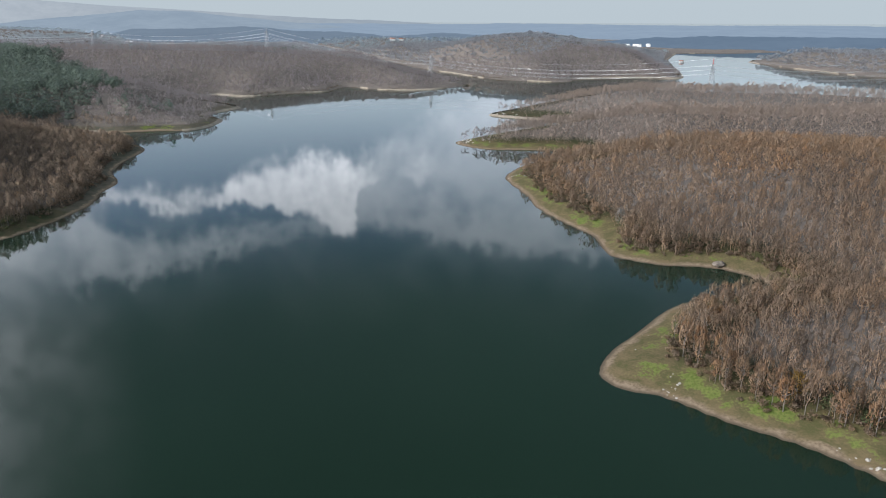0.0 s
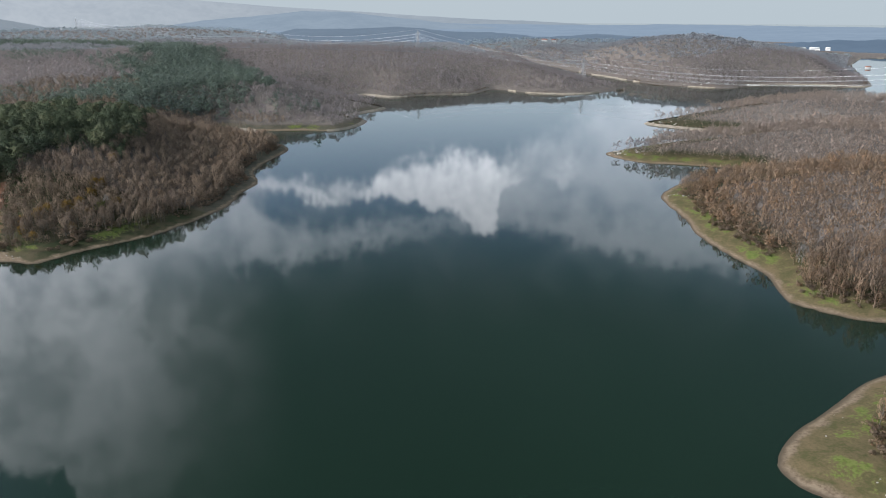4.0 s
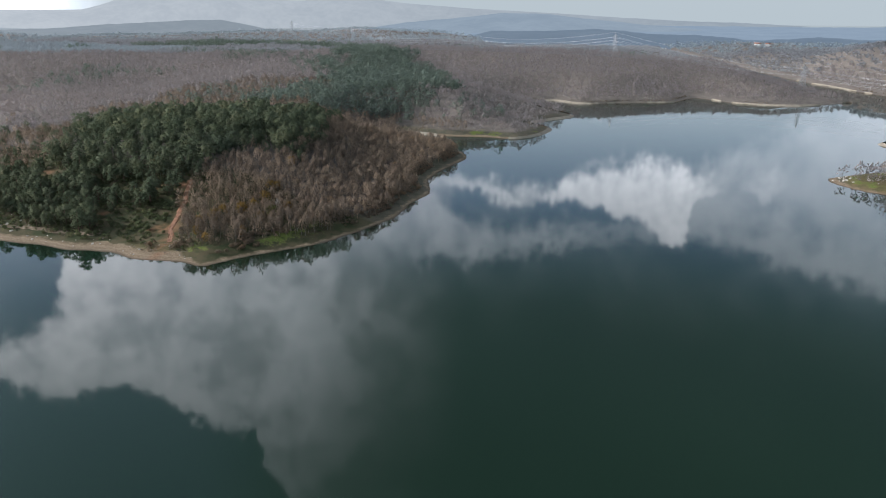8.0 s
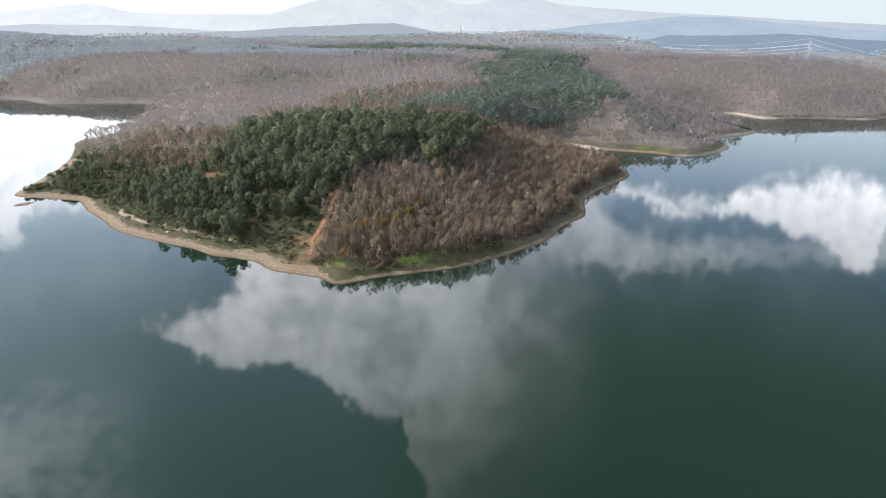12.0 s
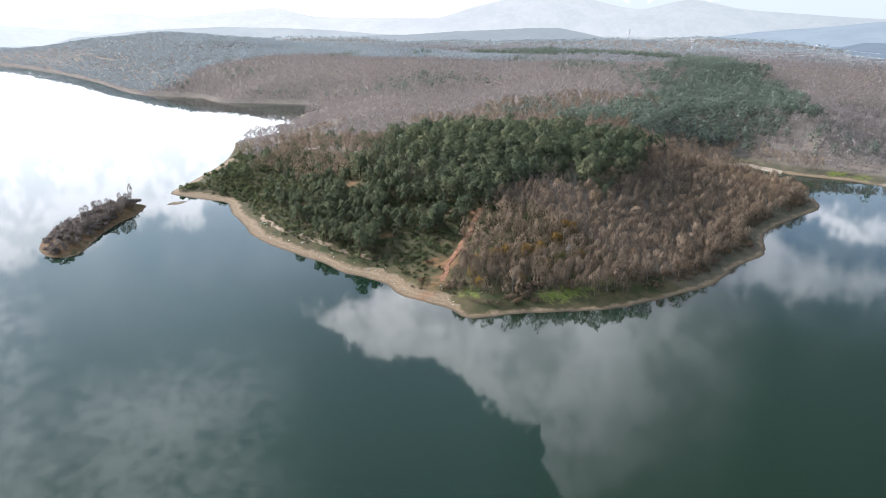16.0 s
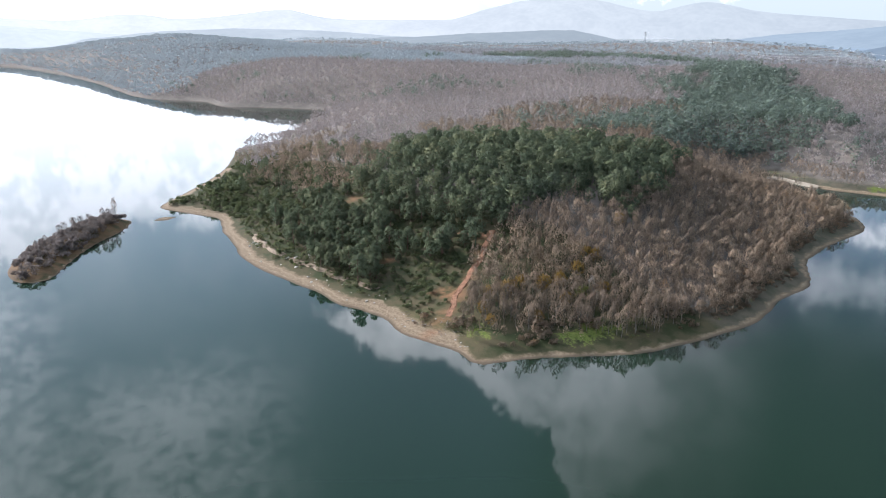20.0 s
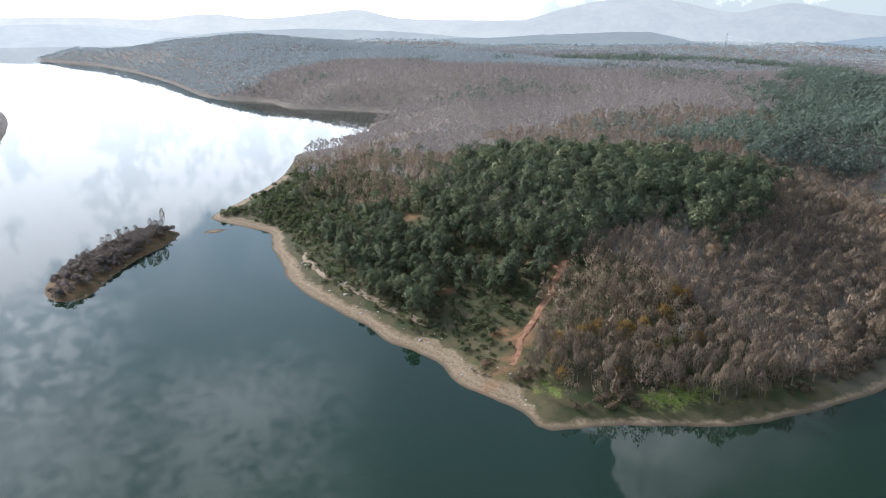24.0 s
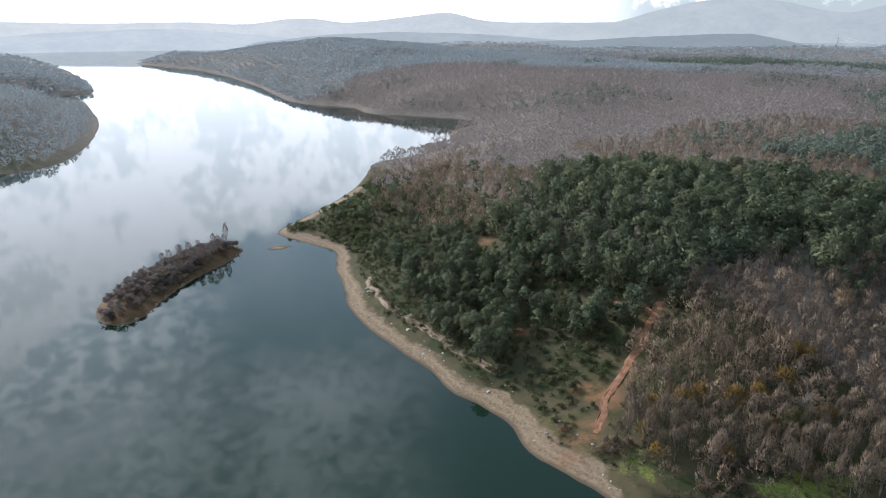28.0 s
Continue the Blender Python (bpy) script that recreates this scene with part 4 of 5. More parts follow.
def ground_at(x, y):
    return float(height(np.array([x]), np.array([y]))[0])


# the island
pl = scatter(-470, -375, 155, 235, 2.6, lambda x, y, d: inside(RINGS[5], x, y) & (d > 2.2) & ((x + 425) * 0.6 + (y - 195) * 0.8 < 4.0), r)
shrubs("island_scrub", ISLETTWIGS, pl, r.uniform(1.8, 4.2, len(pl)), "dense leafless brown scrub on the islet", r)
pl = scatter(-470, -375, 155, 235, 7.0, lambda x, y, d: inside(RINGS[5], x, y) & (d > 3.2) & (x < -412) & ((x + 425) * 0.6 + (y - 195) * 0.8 < 4), r)
isle = [plant("islet_tree", shaded_tone(p, -0.1), BARK, ISLETTWIGS, "small leafless tree on the islet", "tree", "trees on the islet") for p in HERO_BARE[1:4]]
place(isle, pl, r.uniform(3.2, 5.0, len(pl)) + 2.4 * (pl[:, 0] < -432), r)
tall = plant("tall_tree", shaded_tone(HERO_BARE[0], -0.1), BARK, TWIGS, "tall slender leafless tree at the islet's end", "tree", "")
for x, y, h in ((-447, 214, 8.5), (-441, 211, 9.0), (-436, 208, 7.0)):
    place([plant("islet_tree", shaded_tone(HERO_BARE[2], -0.1), BARK, ISLETTWIGS, "small leafless tree on the islet", "tree", "trees on the islet")], [(x, y, ground_at(x, y) - 0.1)], [h], r)
tall.matrix_basis = Matrix.Translation((-457, 219, ground_at(-457, 219) - 0.1)) @ Matrix.Diagonal((8, 8, 11.5, 1))


# ---------------------------------------------------------------- rocks on the shore
def rock_mesh(r):
    bm = bmesh.new()
    bmesh.ops.create_icosphere(bm, subdivisions=2, radius=1)
    for v in bm.verts:
        v.co *= 1 + 0.35 * noise.noise(v.co * 1.3 + Vector((r.uniform(0, 50), 0, 0)))
        v.co.z *= 0.6
    me = bpy.data.meshes.new("rock")
    bm.to_mesh(me)
    bm.free()
    me.materials.append(ROCK)
    return me


ROCKS = [rock_mesh(r) for _ in range(5)]
# places: x, y, spread, how many, size
for cx, cy, spread, count, size in [(62, 173, 3.5, 12, 0.6), (66, 178, 3, 4, 0.7), (92, 146, 5, 8, 0.7), (98, 140, 3, 9, 0.9), (15, 549, 8, 22, 1.5), (58, 690, 12, 24, 1.8), (48, 700, 5, 8, 1.6), (42, 432, 6, 9, 0.9), (50, 425, 6, 6, 1.0),
                                    (58, 208, 8, 6, 0.4), (-233, 269, 6, 6, 0.7), (-258, 268, 6, 5, 0.6), (-338, 262, 9, 12, 1.1), (-372, 258, 5, 6, 1.0), (-170, 893, 20, 12, 1.4), (110, 1046, 30, 14, 2.0), (300, 1090, 30, 8, 2.2)]:
    for k in range(count):
        x, y = cx + r.normal(0, spread * 0.6), cy + r.normal(0, spread * 0.6)
        z = ground_at(x, y)
        if z < 0.15:
            continue
        ob = new("rock", ROCKS[int(r.integers(0, 5))])
        s = size * r.uniform(0.25, 0.75)
        ob.matrix_basis = pose(x, y, z + 0.1 * s, r.uniform(-15, 15), r.uniform(-15, 15), r.uniform(0, 360)) @ Matrix.Diagonal((s, s * r.uniform(0.7, 1.2), s, 1))
        tagged(ob, "pale limestone rock lying on the shore", "rock", "shore rocks")
for k in range(100):
    x, y = r.uniform(-392, -226), r.uniform(252, 275)
    z = ground_at(x, y)
    if not 0.5 < z < 2.6:
        continue
    ob = new("rock", ROCKS[k % 5])
    s = r.uniform(0.2, 0.6)
    ob.matrix_basis = pose(x, y, z + 0.05 * s, r.uniform(-15, 15), r.uniform(-15, 15), r.uniform(0, 360)) @ Matrix.Diagonal((s, s * r.uniform(0.6, 1.1), s * 0.8, 1))
    tagged(ob, "pale limestone rock lying on the beach", "rock", "beach rocks")
boulder = new("boulder", rock_mesh(r))
boulder.data.materials[0] = material("grey-brown boulder stone", plain((0.24, 0.2, 0.16), (0.14, 0.115, 0.09), 1.0, 0.9, bump=0.6))
boulder.matrix_basis = pose(112, 275, ground_at(112, 275) + 0.6, 0, 0, 30) @ Matrix.Diagonal((3.0, 2.2, 2.0, 1))
tagged(boulder, "large grey-brown boulder on the sandy bank", "boulder")


# ---------------------------------------------------------------- power line
def bar(a, b, w):
    return tube([a, tuple((np.array(a) + np.array(b)) / 2), b], w, w, 4)


def make_pylon(h):
    """A lattice tower with three pairs of arms; parts: four legs, bracing, arms, insulators."""
    ob = thing("pylon", label="tall lattice steel pylon carrying cables above the woods", category="pylon", group="power line pylons")
    wide = lambda z: 3.4 * (1 - z / h) ** 1.25 + 0.55
    for sx, sy in ((1, 1), (-1, 1), (-1, -1), (1, -1)):
        mesh_object("leg", *tube([(sx * wide(z), sy * wide(z), z) for z in np.linspace(-1.5, h, 7)], 0.2, 0.11, 4), STEEL, ob)
    parts = []
    zs = [0, 0.17 * h, 0.32 * h, 0.45 * h, 0.56 * h, 0.66 * h, 0.75 * h, 0.83 * h, 0.91 * h, 0.99 * h]
    for lo, hi in zip(zs, zs[1:]):
        a, b = wide(lo), wide(hi)
        c1, c2 = [(a, a), (-a, a), (-a, -a), (a, -a)], [(b, b), (-b, b), (-b, -b), (b, -b)]
        for k in range(4):
            j = (k + 1) % 4
            parts += [bar((*c1[k], lo), (*c2[j], hi), 0.09), bar((*c1[j], lo), (*c2[k], hi), 0.09), bar((*c2[k], hi), (*c2[j], hi), 0.08)]
    mesh_object("bracing", *join(parts), STEEL, ob)
    for z, reach in ((0.66, 5.2), (0.79, 4.6), (0.92, 3.8)):
        for side in (-1, 1):
            z0, w = z * h, wide(z * h)
            tip = (side * reach, 0, z0 + 0.3)
            arm = mesh_object("arm", *join([bar((side * w, w, z0), tip, 0.1), bar((side * w, -w, z0), tip, 0.1), bar((side * w, 0, z0 + 1.5), tip, 0.08)]), STEEL, ob)
            mesh_object("insulator", *tube([tip, (tip[0], 0, z0 - 0.6), (tip[0], 0, z0 - 1.6)], 0.16, 0.16, 6), STEEL, arm)
    mesh_object("earth_peak", *join([bar((0.5, 0.5, h), (0, 0, h + 2.2), 0.1), bar((-0.5, -0.5, h), (0, 0, h + 2.2), 0.1)]), STEEL, ob)
    return ob


SPOTS = [(680, 690), (455, 700), (271, 745), (-18, 1028), (-264, 1116), (-624, 1330), (-1000, 1560), (-1350, 1780)]
HIGH = 32.0
model = make_pylon(HIGH)
stands = []
for k, (x, y) in enumerate(SPOTS):
    a, b = SPOTS[max(k - 1, 0)], SPOTS[min(k + 1, len(SPOTS) - 1)]
    turn = math.degrees(math.atan2(b[1] - a[1], b[0] - a[0])) + 90
    z = ground_at(x, y)
    stands.append((x, y, z, turn))
    ob = model if k == 0 else copy_thing(model, Matrix())
    ob.matrix_basis = pose(x, y, z - 0.3, 0, 0, turn)
    if k == 2:
        mesh_object("warning_top", *tube([(0, 0, HIGH - 2.5), (0, 0, HIGH), (0, 0, HIGH + 2.3)], 0.75, 0.3, 4), REDWHITE, ob)["label"] = "red painted top"
for (xa, ya, za, ta), (xb, yb, zb, tb) in zip(stands, stands[1:]):
    for zf, reach in ((0.66, 5.2), (0.79, 4.6), (0.92, 3.8), (1.06, 0.0)):
        for side in ((-1, 1) if reach else (1,)):
            pts = []
            ends = []
            for x, y, z, t in ((xa, ya, za, ta), (xb, yb, zb, tb)):
                ends.append(np.array([x + side * reach * math.cos(radians(t)), y + side * reach * math.sin(radians(t)), z + zf * HIGH - (1.9 if reach else 0)]))
            sag = 0.026 * np.hypot(*(ends[1] - ends[0])[:2])
            for u in np.linspace(0, 1, 13):
                pts.append(ends[0] * (1 - u) + ends[1] * u - (0, 0, 4 * sag * u * (1 - u)))
            tagged(mesh_object("power_cable", *tube(pts, 0.1, 0.1, 3), WIRE), "bright aluminium cable slung between the pylons", "cable", "power cables")


# ---------------------------------------------------------------- far houses
def make_house(w, d, h, label, roof_mat):
    ob = thing("house", label=label, category="house", group="far houses")
    bm = bmesh.new()
    bmesh.ops.create_cube(bm, size=1, matrix=Matrix.Translation((0, 0, h / 2 - 0.5)) @ Matrix.Diagonal((w, d, h + 1, 1)))
    me = bpy.data.meshes.new("wall")
    bm.to_mesh(me)
    bm.free()
    me.materials.append(WHITEWALL)
    new("wall", me).parent = ob
    v = np.array([(-w / 2 - .5, -d / 2 - .5, h), (w / 2 + .5, -d / 2 - .5, h), (w / 2 + .5, d / 2 + .5, h), (-w / 2 - .5, d / 2 + .5, h), (-w / 2 + 1, 0, h + d * 0.28), (w / 2 - 1, 0, h + d * 0.28)])
    mesh_object("roof", v, [(0, 1, 5), (0, 5, 4), (2, 3, 4), (2, 4, 5), (1, 2, 5), (3, 0, 4), (0, 2, 1), (0, 3, 2)], roof_mat, ob)
    return ob


for bearing, far, z, w in [(13.8, 1790, 13, 12), (14.5, 1800, 13, 20), (15.3, 1795, 14, 10)]:
    ob = make_house(w, 8, 3.5, "pale long building far off below blue hills", WHITEWALL)
    ob.matrix_basis = pose(math.sin(radians(bearing)) * far, math.cos(radians(bearing)) * far, z, 0, 0, -bearing)
for x, y, w, d, h in [(-150, 2180, 16, 9, 6), (-125, 2190, 12, 8, 5), (455, 1420, 8, 6, 6)]:
    ob = make_house(w, d, h, "small white building far off among hills", WHITEWALL if w > 40 else ROOF)
    ob.matrix_basis = pose(x, y, ground_at(x, y), 0, 0, r.uniform(-12, 12))


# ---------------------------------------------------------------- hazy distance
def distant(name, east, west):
    """Woods lost in haze; the haze is painted emission, brightened towards the sun."""
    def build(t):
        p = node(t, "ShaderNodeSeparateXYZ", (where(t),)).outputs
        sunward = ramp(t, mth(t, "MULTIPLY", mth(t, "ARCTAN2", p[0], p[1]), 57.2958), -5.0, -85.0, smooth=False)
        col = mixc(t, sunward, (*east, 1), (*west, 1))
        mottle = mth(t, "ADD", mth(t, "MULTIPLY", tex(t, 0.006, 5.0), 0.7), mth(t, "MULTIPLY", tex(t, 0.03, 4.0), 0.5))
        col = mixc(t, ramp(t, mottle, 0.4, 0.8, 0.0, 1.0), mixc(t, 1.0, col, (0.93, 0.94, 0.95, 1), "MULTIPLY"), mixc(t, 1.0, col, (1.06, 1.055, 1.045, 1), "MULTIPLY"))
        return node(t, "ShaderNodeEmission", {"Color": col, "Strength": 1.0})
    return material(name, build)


def ridge(name, dist, profile, rough, east, west, label, seed, deep=1.0, base=-60.0):
    """A far range of hills: distance, bearings with heights, unevenness, haze colours it glows with."""
    n, rows = 300, [(-420, 0.0), (-300, 0.55), (-170, 0.8), (-70, 0.95), (0, 1.0), (120, 0.9), (300, 0.0)]
    bearing, tops = np.array(profile, float).T
    b = np.linspace(bearing[0], bearing[-1], n)
    top = np.interp(b, bearing, tops)
    for _ in range(3):
        top[1:-1] = (top[:-2] + 2 * top[1:-1] + top[2:]) / 4
    top = top + rough * (0.6 * field(b * 40 + seed * 31, b * 0 + 77, 28) + 0.4 * field(b * 40 + seed * 11, b * 0 + 7, 9) - 0.5)
    vs = []
    for off, part in rows:
        q = dist + off * (deep if off < 0 else 1) + 90 * (field(b * 40, b * 0 + off + seed, 60) - 0.5)
        z = base + (top - base) * part + (0.8 * rough * (field(b * 40 + off, b * 0 + seed, 22) - 0.5) if 0 < part < 1 else 0.0)
        vs.append(np.stack([-50 + np.sin(np.radians(b)) * q, 100 + np.cos(np.radians(b)) * q, z], 1))
    vs = np.concatenate(vs)
    i = (np.arange(len(rows) - 1)[:, None] * n + np.arange(n - 1)).ravel()
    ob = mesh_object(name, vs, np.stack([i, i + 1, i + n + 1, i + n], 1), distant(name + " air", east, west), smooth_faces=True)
    return tagged(ob, label, "hills", kind="structure")


ridge("backdrop_hills", 2060, [(8, -20), (13.2, 4), (17.4, 19), (22.7, 26), (27.3, 27), (33.1, 31), (45, 30), (62, 0)], 3, (0.085, 0.112, 0.14), (0.085, 0.112, 0.14), "wooded hills in painted dark blue haze far behind the lake", 1, 0.6, -8.0)
ridge("backdrop_hills_north", 2450, [(-27, -20), (-22.4, 28), (-18, 29), (-14.5, 35), (-12.5, 30), (-10.5, 21), (-7, 18), (-3.5, 3), (-1, 7), (1, 14), (3.6, 8), (9.8, 6), (14, -20)], 3, (0.1, 0.125, 0.148), (0.13, 0.15, 0.165), "wooded hills in painted dark blue-grey haze in the north", 5, 1.8, -22.0)
ridge("backdrop_hills_north_beyond", 3400, [(-34, 0), (-29, 40), (-24.3, 63), (-21.6, 79), (-18.5, 75), (-15.7, 56), (-10.8, 28), (-7.3, 11), (-3, -25)], 4, (0.165, 0.195, 0.215), (0.165, 0.195, 0.215), "hills in painted pale blue-grey haze in the north", 6, 1.6)
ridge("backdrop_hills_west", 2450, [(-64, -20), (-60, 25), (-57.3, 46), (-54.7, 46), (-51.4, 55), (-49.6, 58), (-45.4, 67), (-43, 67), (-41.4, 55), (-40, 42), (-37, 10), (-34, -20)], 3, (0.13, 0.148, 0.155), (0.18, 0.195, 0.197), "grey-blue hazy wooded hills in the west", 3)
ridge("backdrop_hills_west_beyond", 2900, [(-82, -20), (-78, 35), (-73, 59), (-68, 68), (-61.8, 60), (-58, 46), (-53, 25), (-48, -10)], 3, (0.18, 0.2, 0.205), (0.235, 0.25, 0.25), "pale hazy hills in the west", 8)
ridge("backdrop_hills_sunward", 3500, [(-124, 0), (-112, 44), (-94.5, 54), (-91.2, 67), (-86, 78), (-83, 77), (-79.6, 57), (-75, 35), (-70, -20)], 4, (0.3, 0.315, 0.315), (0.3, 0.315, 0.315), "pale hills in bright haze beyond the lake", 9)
ridge("backdrop_hills_beyond", 4000, [(-30, 12), (-12, 12), (-2, 6), (2.7, 6), (5.7, 13), (14.3, 9), (20.4, 9), (27.8, 18), (31.8, 17), (45, 20), (62, 0)], 3, (0.16, 0.195, 0.225), (0.16, 0.195, 0.225), "plain and hills in painted pale blue haze on the horizon", 2, 4.0, 1.0)
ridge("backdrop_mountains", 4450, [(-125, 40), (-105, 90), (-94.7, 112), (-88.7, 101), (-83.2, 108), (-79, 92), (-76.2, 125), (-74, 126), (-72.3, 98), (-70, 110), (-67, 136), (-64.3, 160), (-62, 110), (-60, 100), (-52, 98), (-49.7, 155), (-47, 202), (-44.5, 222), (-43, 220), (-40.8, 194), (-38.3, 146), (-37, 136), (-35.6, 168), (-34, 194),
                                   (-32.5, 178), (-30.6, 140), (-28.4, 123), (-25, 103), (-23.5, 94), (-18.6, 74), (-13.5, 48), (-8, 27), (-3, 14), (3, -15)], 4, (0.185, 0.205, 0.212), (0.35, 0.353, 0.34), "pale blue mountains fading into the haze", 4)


# ---------------------------------------------------------------- dirt track
def track_strip(line, half, r):
    """A worn strip of earth laid on the slope, with two ruts and ragged edges."""
    line = np.array(line, float)
    seg = np.concatenate([[0], np.cumsum(np.hypot(*np.diff(line, axis=0).T))])
    u = np.arange(0, seg[-1], 1.0)
    c = np.stack([np.interp(u, seg, line[:, 0]), np.interp(u, seg, line[:, 1])], 1)
    c = c + np.stack([field(u, u * 0 + 4, 9) - 0.5, field(u, u * 0 + 8, 9) - 0.5], 1) * 3.0
    for _ in range(6):
        c[1:-1] = (c[:-2] + 2 * c[1:-1] + c[2:]) / 4
    t = np.gradient(c, axis=0)
    t /= np.hypot(*t.T)[:, None]
    nrm = np.stack([-t[:, 1], t[:, 0]], 1)
    rows = []
    for k, (o, dz) in enumerate(((-1, -0.12), (-0.75, 0.14), (-0.5, 0.06), (-0.2, 0.16), (0.2, 0.15), (0.5, 0.05), (0.75, 0.14), (1, -0.12))):
        wob = half * (o + (0.9 if abs(o) > 0.7 else 0.0) * (field(u * 3 + 40 * k, u * 0 + k, 5) - 0.5))
        xy = c + nrm * wob[:, None]
        rows.append(np.stack([xy[:, 0], xy[:, 1], height(xy[:, 0], xy[:, 1]) + dz + 0.02], 1))
    v = np.stack(rows, 1).reshape(-1, 3)
    n, m = len(u), 8
    i = (np.arange(n - 1)[:, None] * m + np.arange(m - 1)).ravel()
    return v, np.stack([i, i + 1, i + m + 1, i + m], 1)


EARTH = material("red-brown worn earth", plain((0.17, 0.08, 0.042), (0.29, 0.145, 0.08), 0.5, 0.95, bump=0.6))
tagged(mesh_object("dirt_track", *track_strip(TRACK[1:], 1.25, r), EARTH, smooth_faces=True), "eroded red-brown dirt track climbing the slope", "track", kind="structure")
tagged(mesh_object("dirt_track", *track_strip(CUT, 0.8, r), EARTH, smooth_faces=True), "red-brown cut track among the pines", "track", kind="structure")


# ---------------------------------------------------------------- trees that stand out
def lone_tree(name, pair, leaf_mat, x, y, size, label, wide=1.0):
    ob = plant(name, pair, BARK, leaf_mat, label, "tree", "")
    ob.matrix_basis = Matrix.Translation((x, y, ground_at(x, y) - 0.1)) @ Matrix.Rotation(r.uniform(0, 6.28), 4, "Z") @ Matrix.Diagonal((size * wide, size * wide, size, 1))
    return ob


GOLD = material("golden autumn leaves", crown_mat([(0.1, (0.2, 0.13, 0.04)), (0.5, (0.34, 0.21, 0.05)), (0.97, (0.45, 0.28, 0.07))]))
OLIVE = material("yellow-green autumn leaves", crown_mat([(0.1, (0.1, 0.1, 0.03)), (0.5, (0.19, 0.19, 0.055)), (0.97, (0.28, 0.26, 0.08))]))
PALE = material("pale bare twigs", crown_mat([(0.1, (0.3, 0.28, 0.25)), (0.97, (0.45, 0.42, 0.38))]))
full = [bare_parts(r, 320, 6, 0.3, 0.12, 0.032, 9) for _ in range(3)]
for k, (x, y, size) in enumerate([(-240, 286, 5.5), (-243, 300, 7), (-242, 305, 7.5), (-237, 312, 7.5), (-236, 319, 7), (-237, 329, 7), (-240, 342, 7), (-232, 283, 4.5), (-243, 340, 6.5), (-227, 313, 5.5), (-223, 328, 6), (-224, 297, 5), (-255, 373, 6.5), (-246, 294, 6)]):
    lone_tree("golden_tree", full[k % 3], GOLD, x, y, size + 1.6, "small tree still holding golden autumn leaves")
lone_tree("olive_tree", full[1], OLIVE, -224, 318, 9.0, "tree with thin yellow-green autumn leaves")
lone_tree("russet_oak", full[0], material("russet oak leaves", crown_mat([(0.1, (0.16, 0.08, 0.03)), (0.97, (0.3, 0.16, 0.05))])), 84, 205, 9.5, "broad russet-brown oak above the point", 1.2)
lone_tree("golden_tree", full[2], GOLD, 92, 165, 9, "tall tree still holding golden-brown leaves")
lone_tree("pale_tree", HERO_BARE[2], PALE, 81, 316, 12, "pale leafless poplar at the wood's edge")
lone_tree("pale_tree", HERO_BARE[3], PALE, -227, 326, 8.5, "pale leafless tree at the edge of the stand")
lone_tree("evergreen_oak", pine_parts(r, 14, 18, 0.15), SHRUB, 97, 158, 6, "dark evergreen oak among the bare trees", 1.4)
lone_tree("evergreen_oak", pine_parts(r, 14, 18, 0.15), SHRUB, 104, 152, 5, "dark evergreen oak among the bare trees", 1.5)


# ---------------------------------------------------------------- eroded banks and driftwood
SCAR = material("pale eroded clay", plain((0.17, 0.125, 0.085), (0.28, 0.21, 0.145), 0.8, 0.95, bump=0.7))


def bank(line, tall, label):
    """A small cliff of bare clay along the bank, ragged at top and foot."""
    line = np.array(line, float)
    seg = np.concatenate([[0], np.cumsum(np.hypot(*np.diff(line, axis=0).T))])
    u = np.arange(0, seg[-1], 0.8)
    x, y = np.interp(u, seg, line[:, 0]), np.interp(u, seg, line[:, 1])
    x, y = x + 2 * (field(u * 2, u * 0 + 9, 6) - 0.5), y + 2 * (field(u * 2, u * 0 + 3, 5) - 0.5)
    d = shore(x, y)
    t = np.stack([np.gradient(x), np.gradient(y)], 1)
    t /= np.hypot(*t.T)[:, None]
    side = np.stack([-t[:, 1], t[:, 0]], 1)
    grow = np.where(shore(x + side[:, 0] * 3, y + side[:, 1] * 3) > d, 1.0, -1.0)[:, None]
    h = tall * (0.35 + 0.9 * field(u * 3, u * 0 + 5, 9)) * np.clip(np.minimum(u, u[-1] - u) / 4, 0, 1)
    rows = []
    for off, part in ((-1.0, -0.1), (-0.45, 0.45), (0.0, 0.95), (0.5, 1.0), (2.2, 0.15)):
        q = np.stack([x, y], 1) + side * grow * off
        rows.append(np.stack([q[:, 0], q[:, 1], height(q[:, 0], q[:, 1]) + h * part + 0.05], 1))
    v, n, m = np.stack(rows, 1).reshape(-1, 3), len(u), 5
    i = (np.arange(n - 1)[:, None] * m + np.arange(m - 1)).ravel()
    return tagged(mesh_object("eroded_bank", v, np.stack([i, i + 1, i + m + 1, i + m], 1), SCAR), label, "bank", kind="structure")


bank([(-386, 265), (-376, 262), (-362, 261), (-346, 261)], 1.0, "pale eroded clay bank above the beach")
bank([(-342, 262), (-330, 264), (-318, 266), (-303, 268)], 0.7, "pale eroded clay bank above the beach")
bank([(-299, 269), (-286, 272)], 0.5, "pale eroded clay bank above the beach")


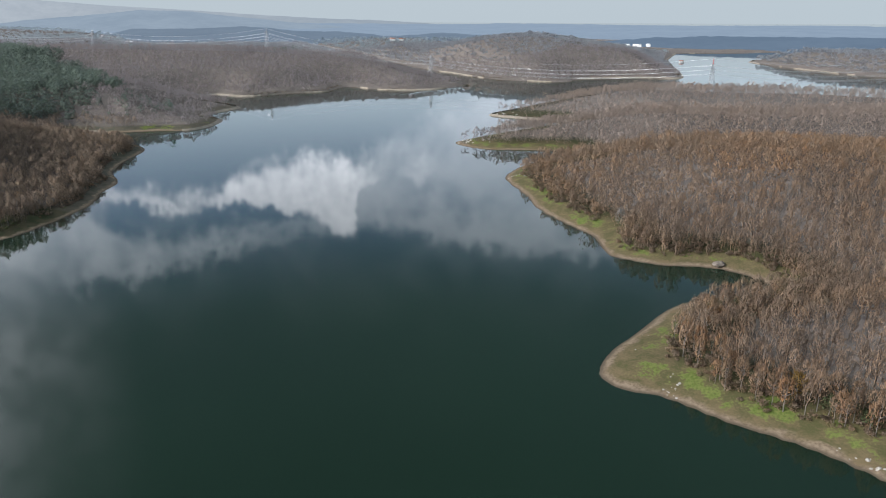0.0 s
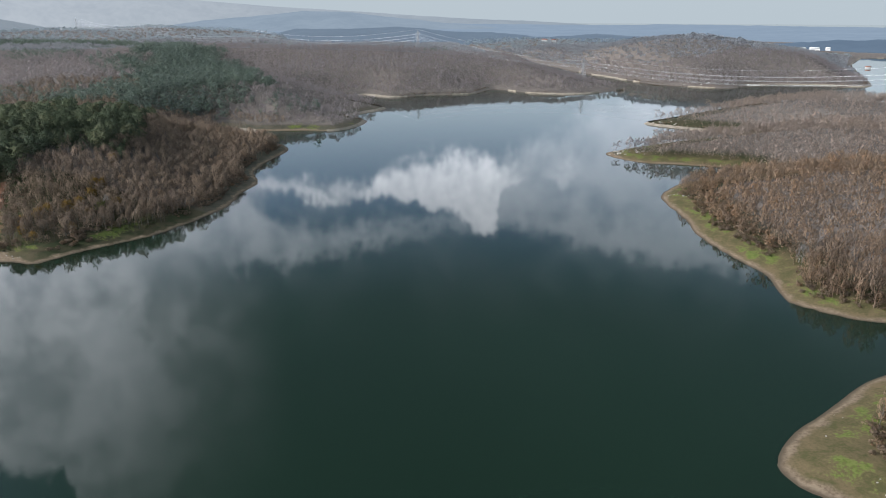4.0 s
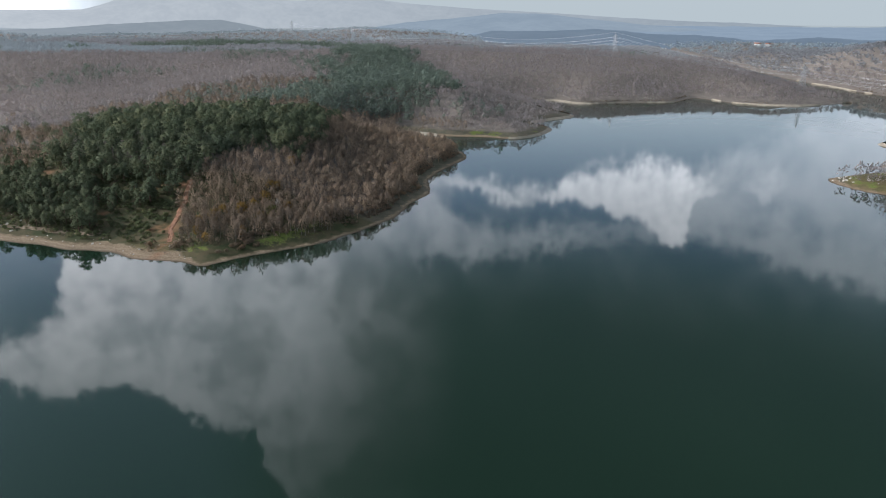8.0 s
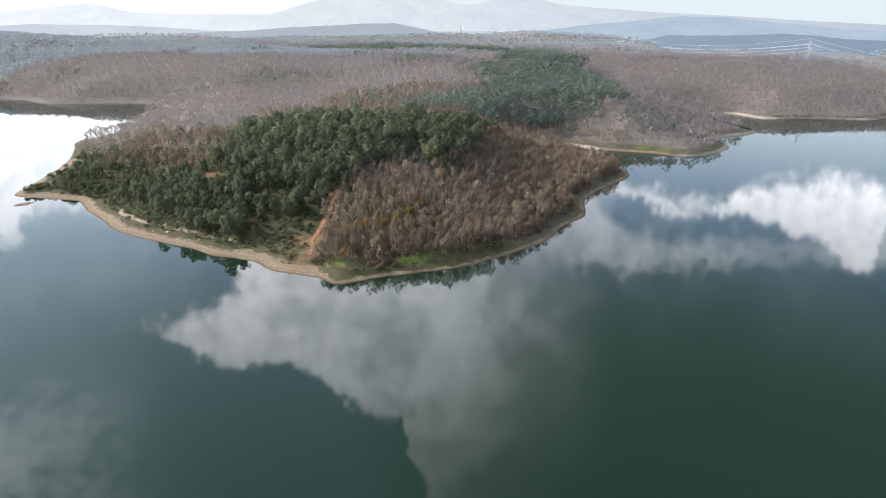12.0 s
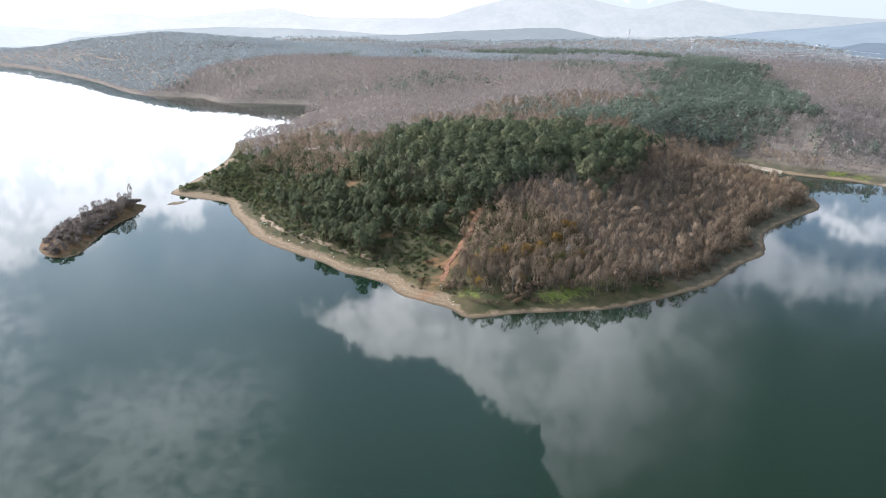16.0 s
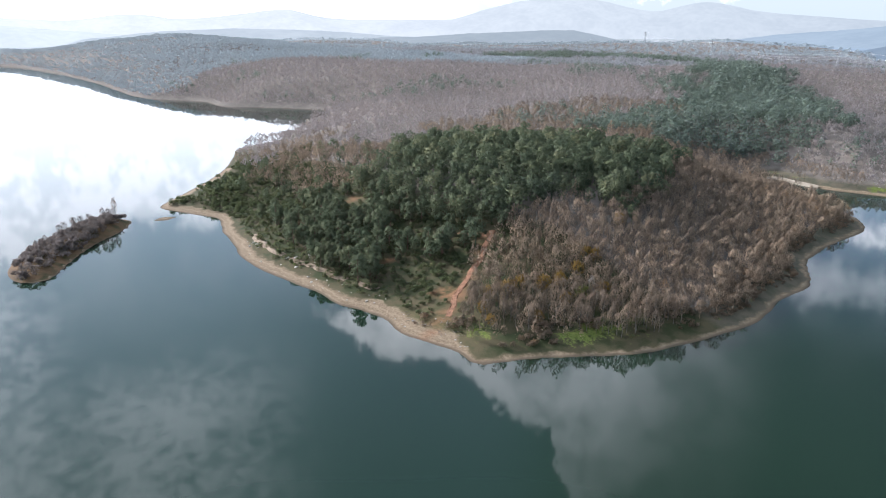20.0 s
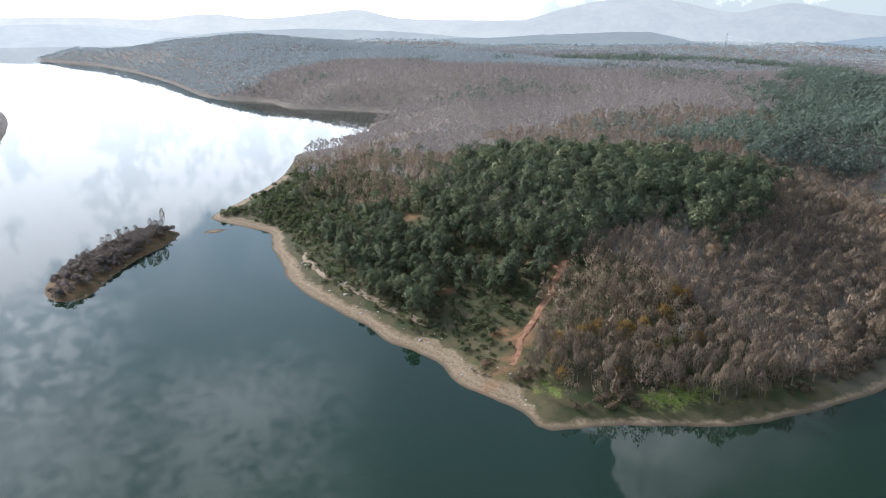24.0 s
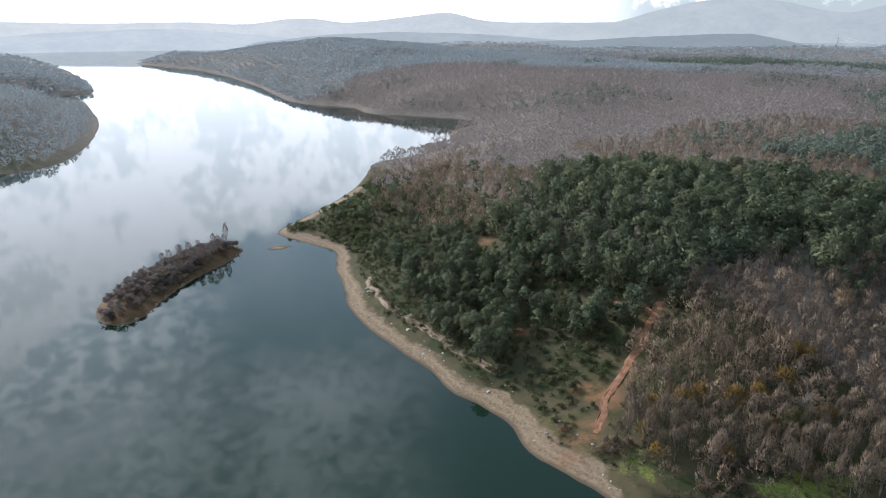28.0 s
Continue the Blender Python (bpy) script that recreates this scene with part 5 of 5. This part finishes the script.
def driftwood(x, y, r):
    ob = thing("driftwood", (x, y, ground_at(x, y)), "heap of dead grey branches lying on the bank", "driftwood", "driftwood heaps")
    for k in range(7):
        q, l = r.uniform(0, 3.14), r.uniform(1.2, 3.0)
        a = np.array([math.cos(q) * l, math.sin(q) * l, 0.12])
        c = np.array([r.normal(0, 1.2), r.normal(0, 1.2), 0.1 + 0.05 * k])
        mesh_object("branch", *tube([c - a / 2, c + (0, 0, r.uniform(0, 0.25)), c + a / 2], 0.07, 0.03, 4), BARK, ob)


for x, y in [(-243, 270), (-250, 270), (-238, 274), (-256, 268), (-247, 276), (-262, 270), (-234, 280)]:
    driftwood(x, y, r)


# ---------------------------------------------------------------- pale stony rims of the farther shores
RIM = material("pale dry shore stones", plain((0.34, 0.29, 0.225), (0.22, 0.18, 0.135), 0.25, 0.95, bump=0.5))


def shore_rim(ring):
    """A narrow strip of bare stones just above the water, broken here and there."""
    a = np.asarray(ring, float)
    seg = np.hypot(*np.diff(a, axis=0).T)
    u = np.concatenate([[0], np.cumsum(seg)])
    s = np.arange(0, u[-1], 5.0)
    x, y = np.interp(s, u, a[:, 0]), np.interp(s, u, a[:, 1])
    t = np.stack([np.gradient(x), np.gradient(y)], 1)
    t /= np.maximum(np.hypot(*t.T), 1e-6)[:, None]
    n = np.stack([-t[:, 1], t[:, 0]], 1)
    n *= np.where(shore(x + n[:, 0] * 2, y + n[:, 1] * 2) > 0, 1.0, -1.0)[:, None]
    far = np.hypot(x, y)
    wide = np.clip(6.5 * field(s + 37, s * 0 + 5, 60) + 3 * field(s, s * 0 + 9, 17) - 2.6, 0, 3.2)
    ok = (far > 640) & (far < 1800) & (wide > 0.4) & (y > 480) & (x > -800)
    rows = []
    for o, z in ((-0.4, -0.1), (0.25, 0.5), (0.7, 1.25), (1.0, 1.5)):
        q = np.stack([x, y], 1) + n * (o * wide)[:, None]
        rows.append(np.stack([q[:, 0], q[:, 1], np.maximum(height(q[:, 0], q[:, 1]), -0.2) * 0.2 + z], 1))
    v, m = np.stack(rows, 1).reshape(-1, 3), 4
    k = np.where(ok[:-1] & ok[1:])[0]
    i = (k[:, None] * m + np.arange(m - 1)).ravel()
    return v, np.stack([i, i + 1, i + m + 1, i + m], 1)


for ring in RINGS[:5]:
    v, f = shore_rim(ring)
    if len(f):
        tagged(mesh_object("shore_rim", v, f, RIM), "pale stony rim of the farther lake shore", "shore", kind="structure")
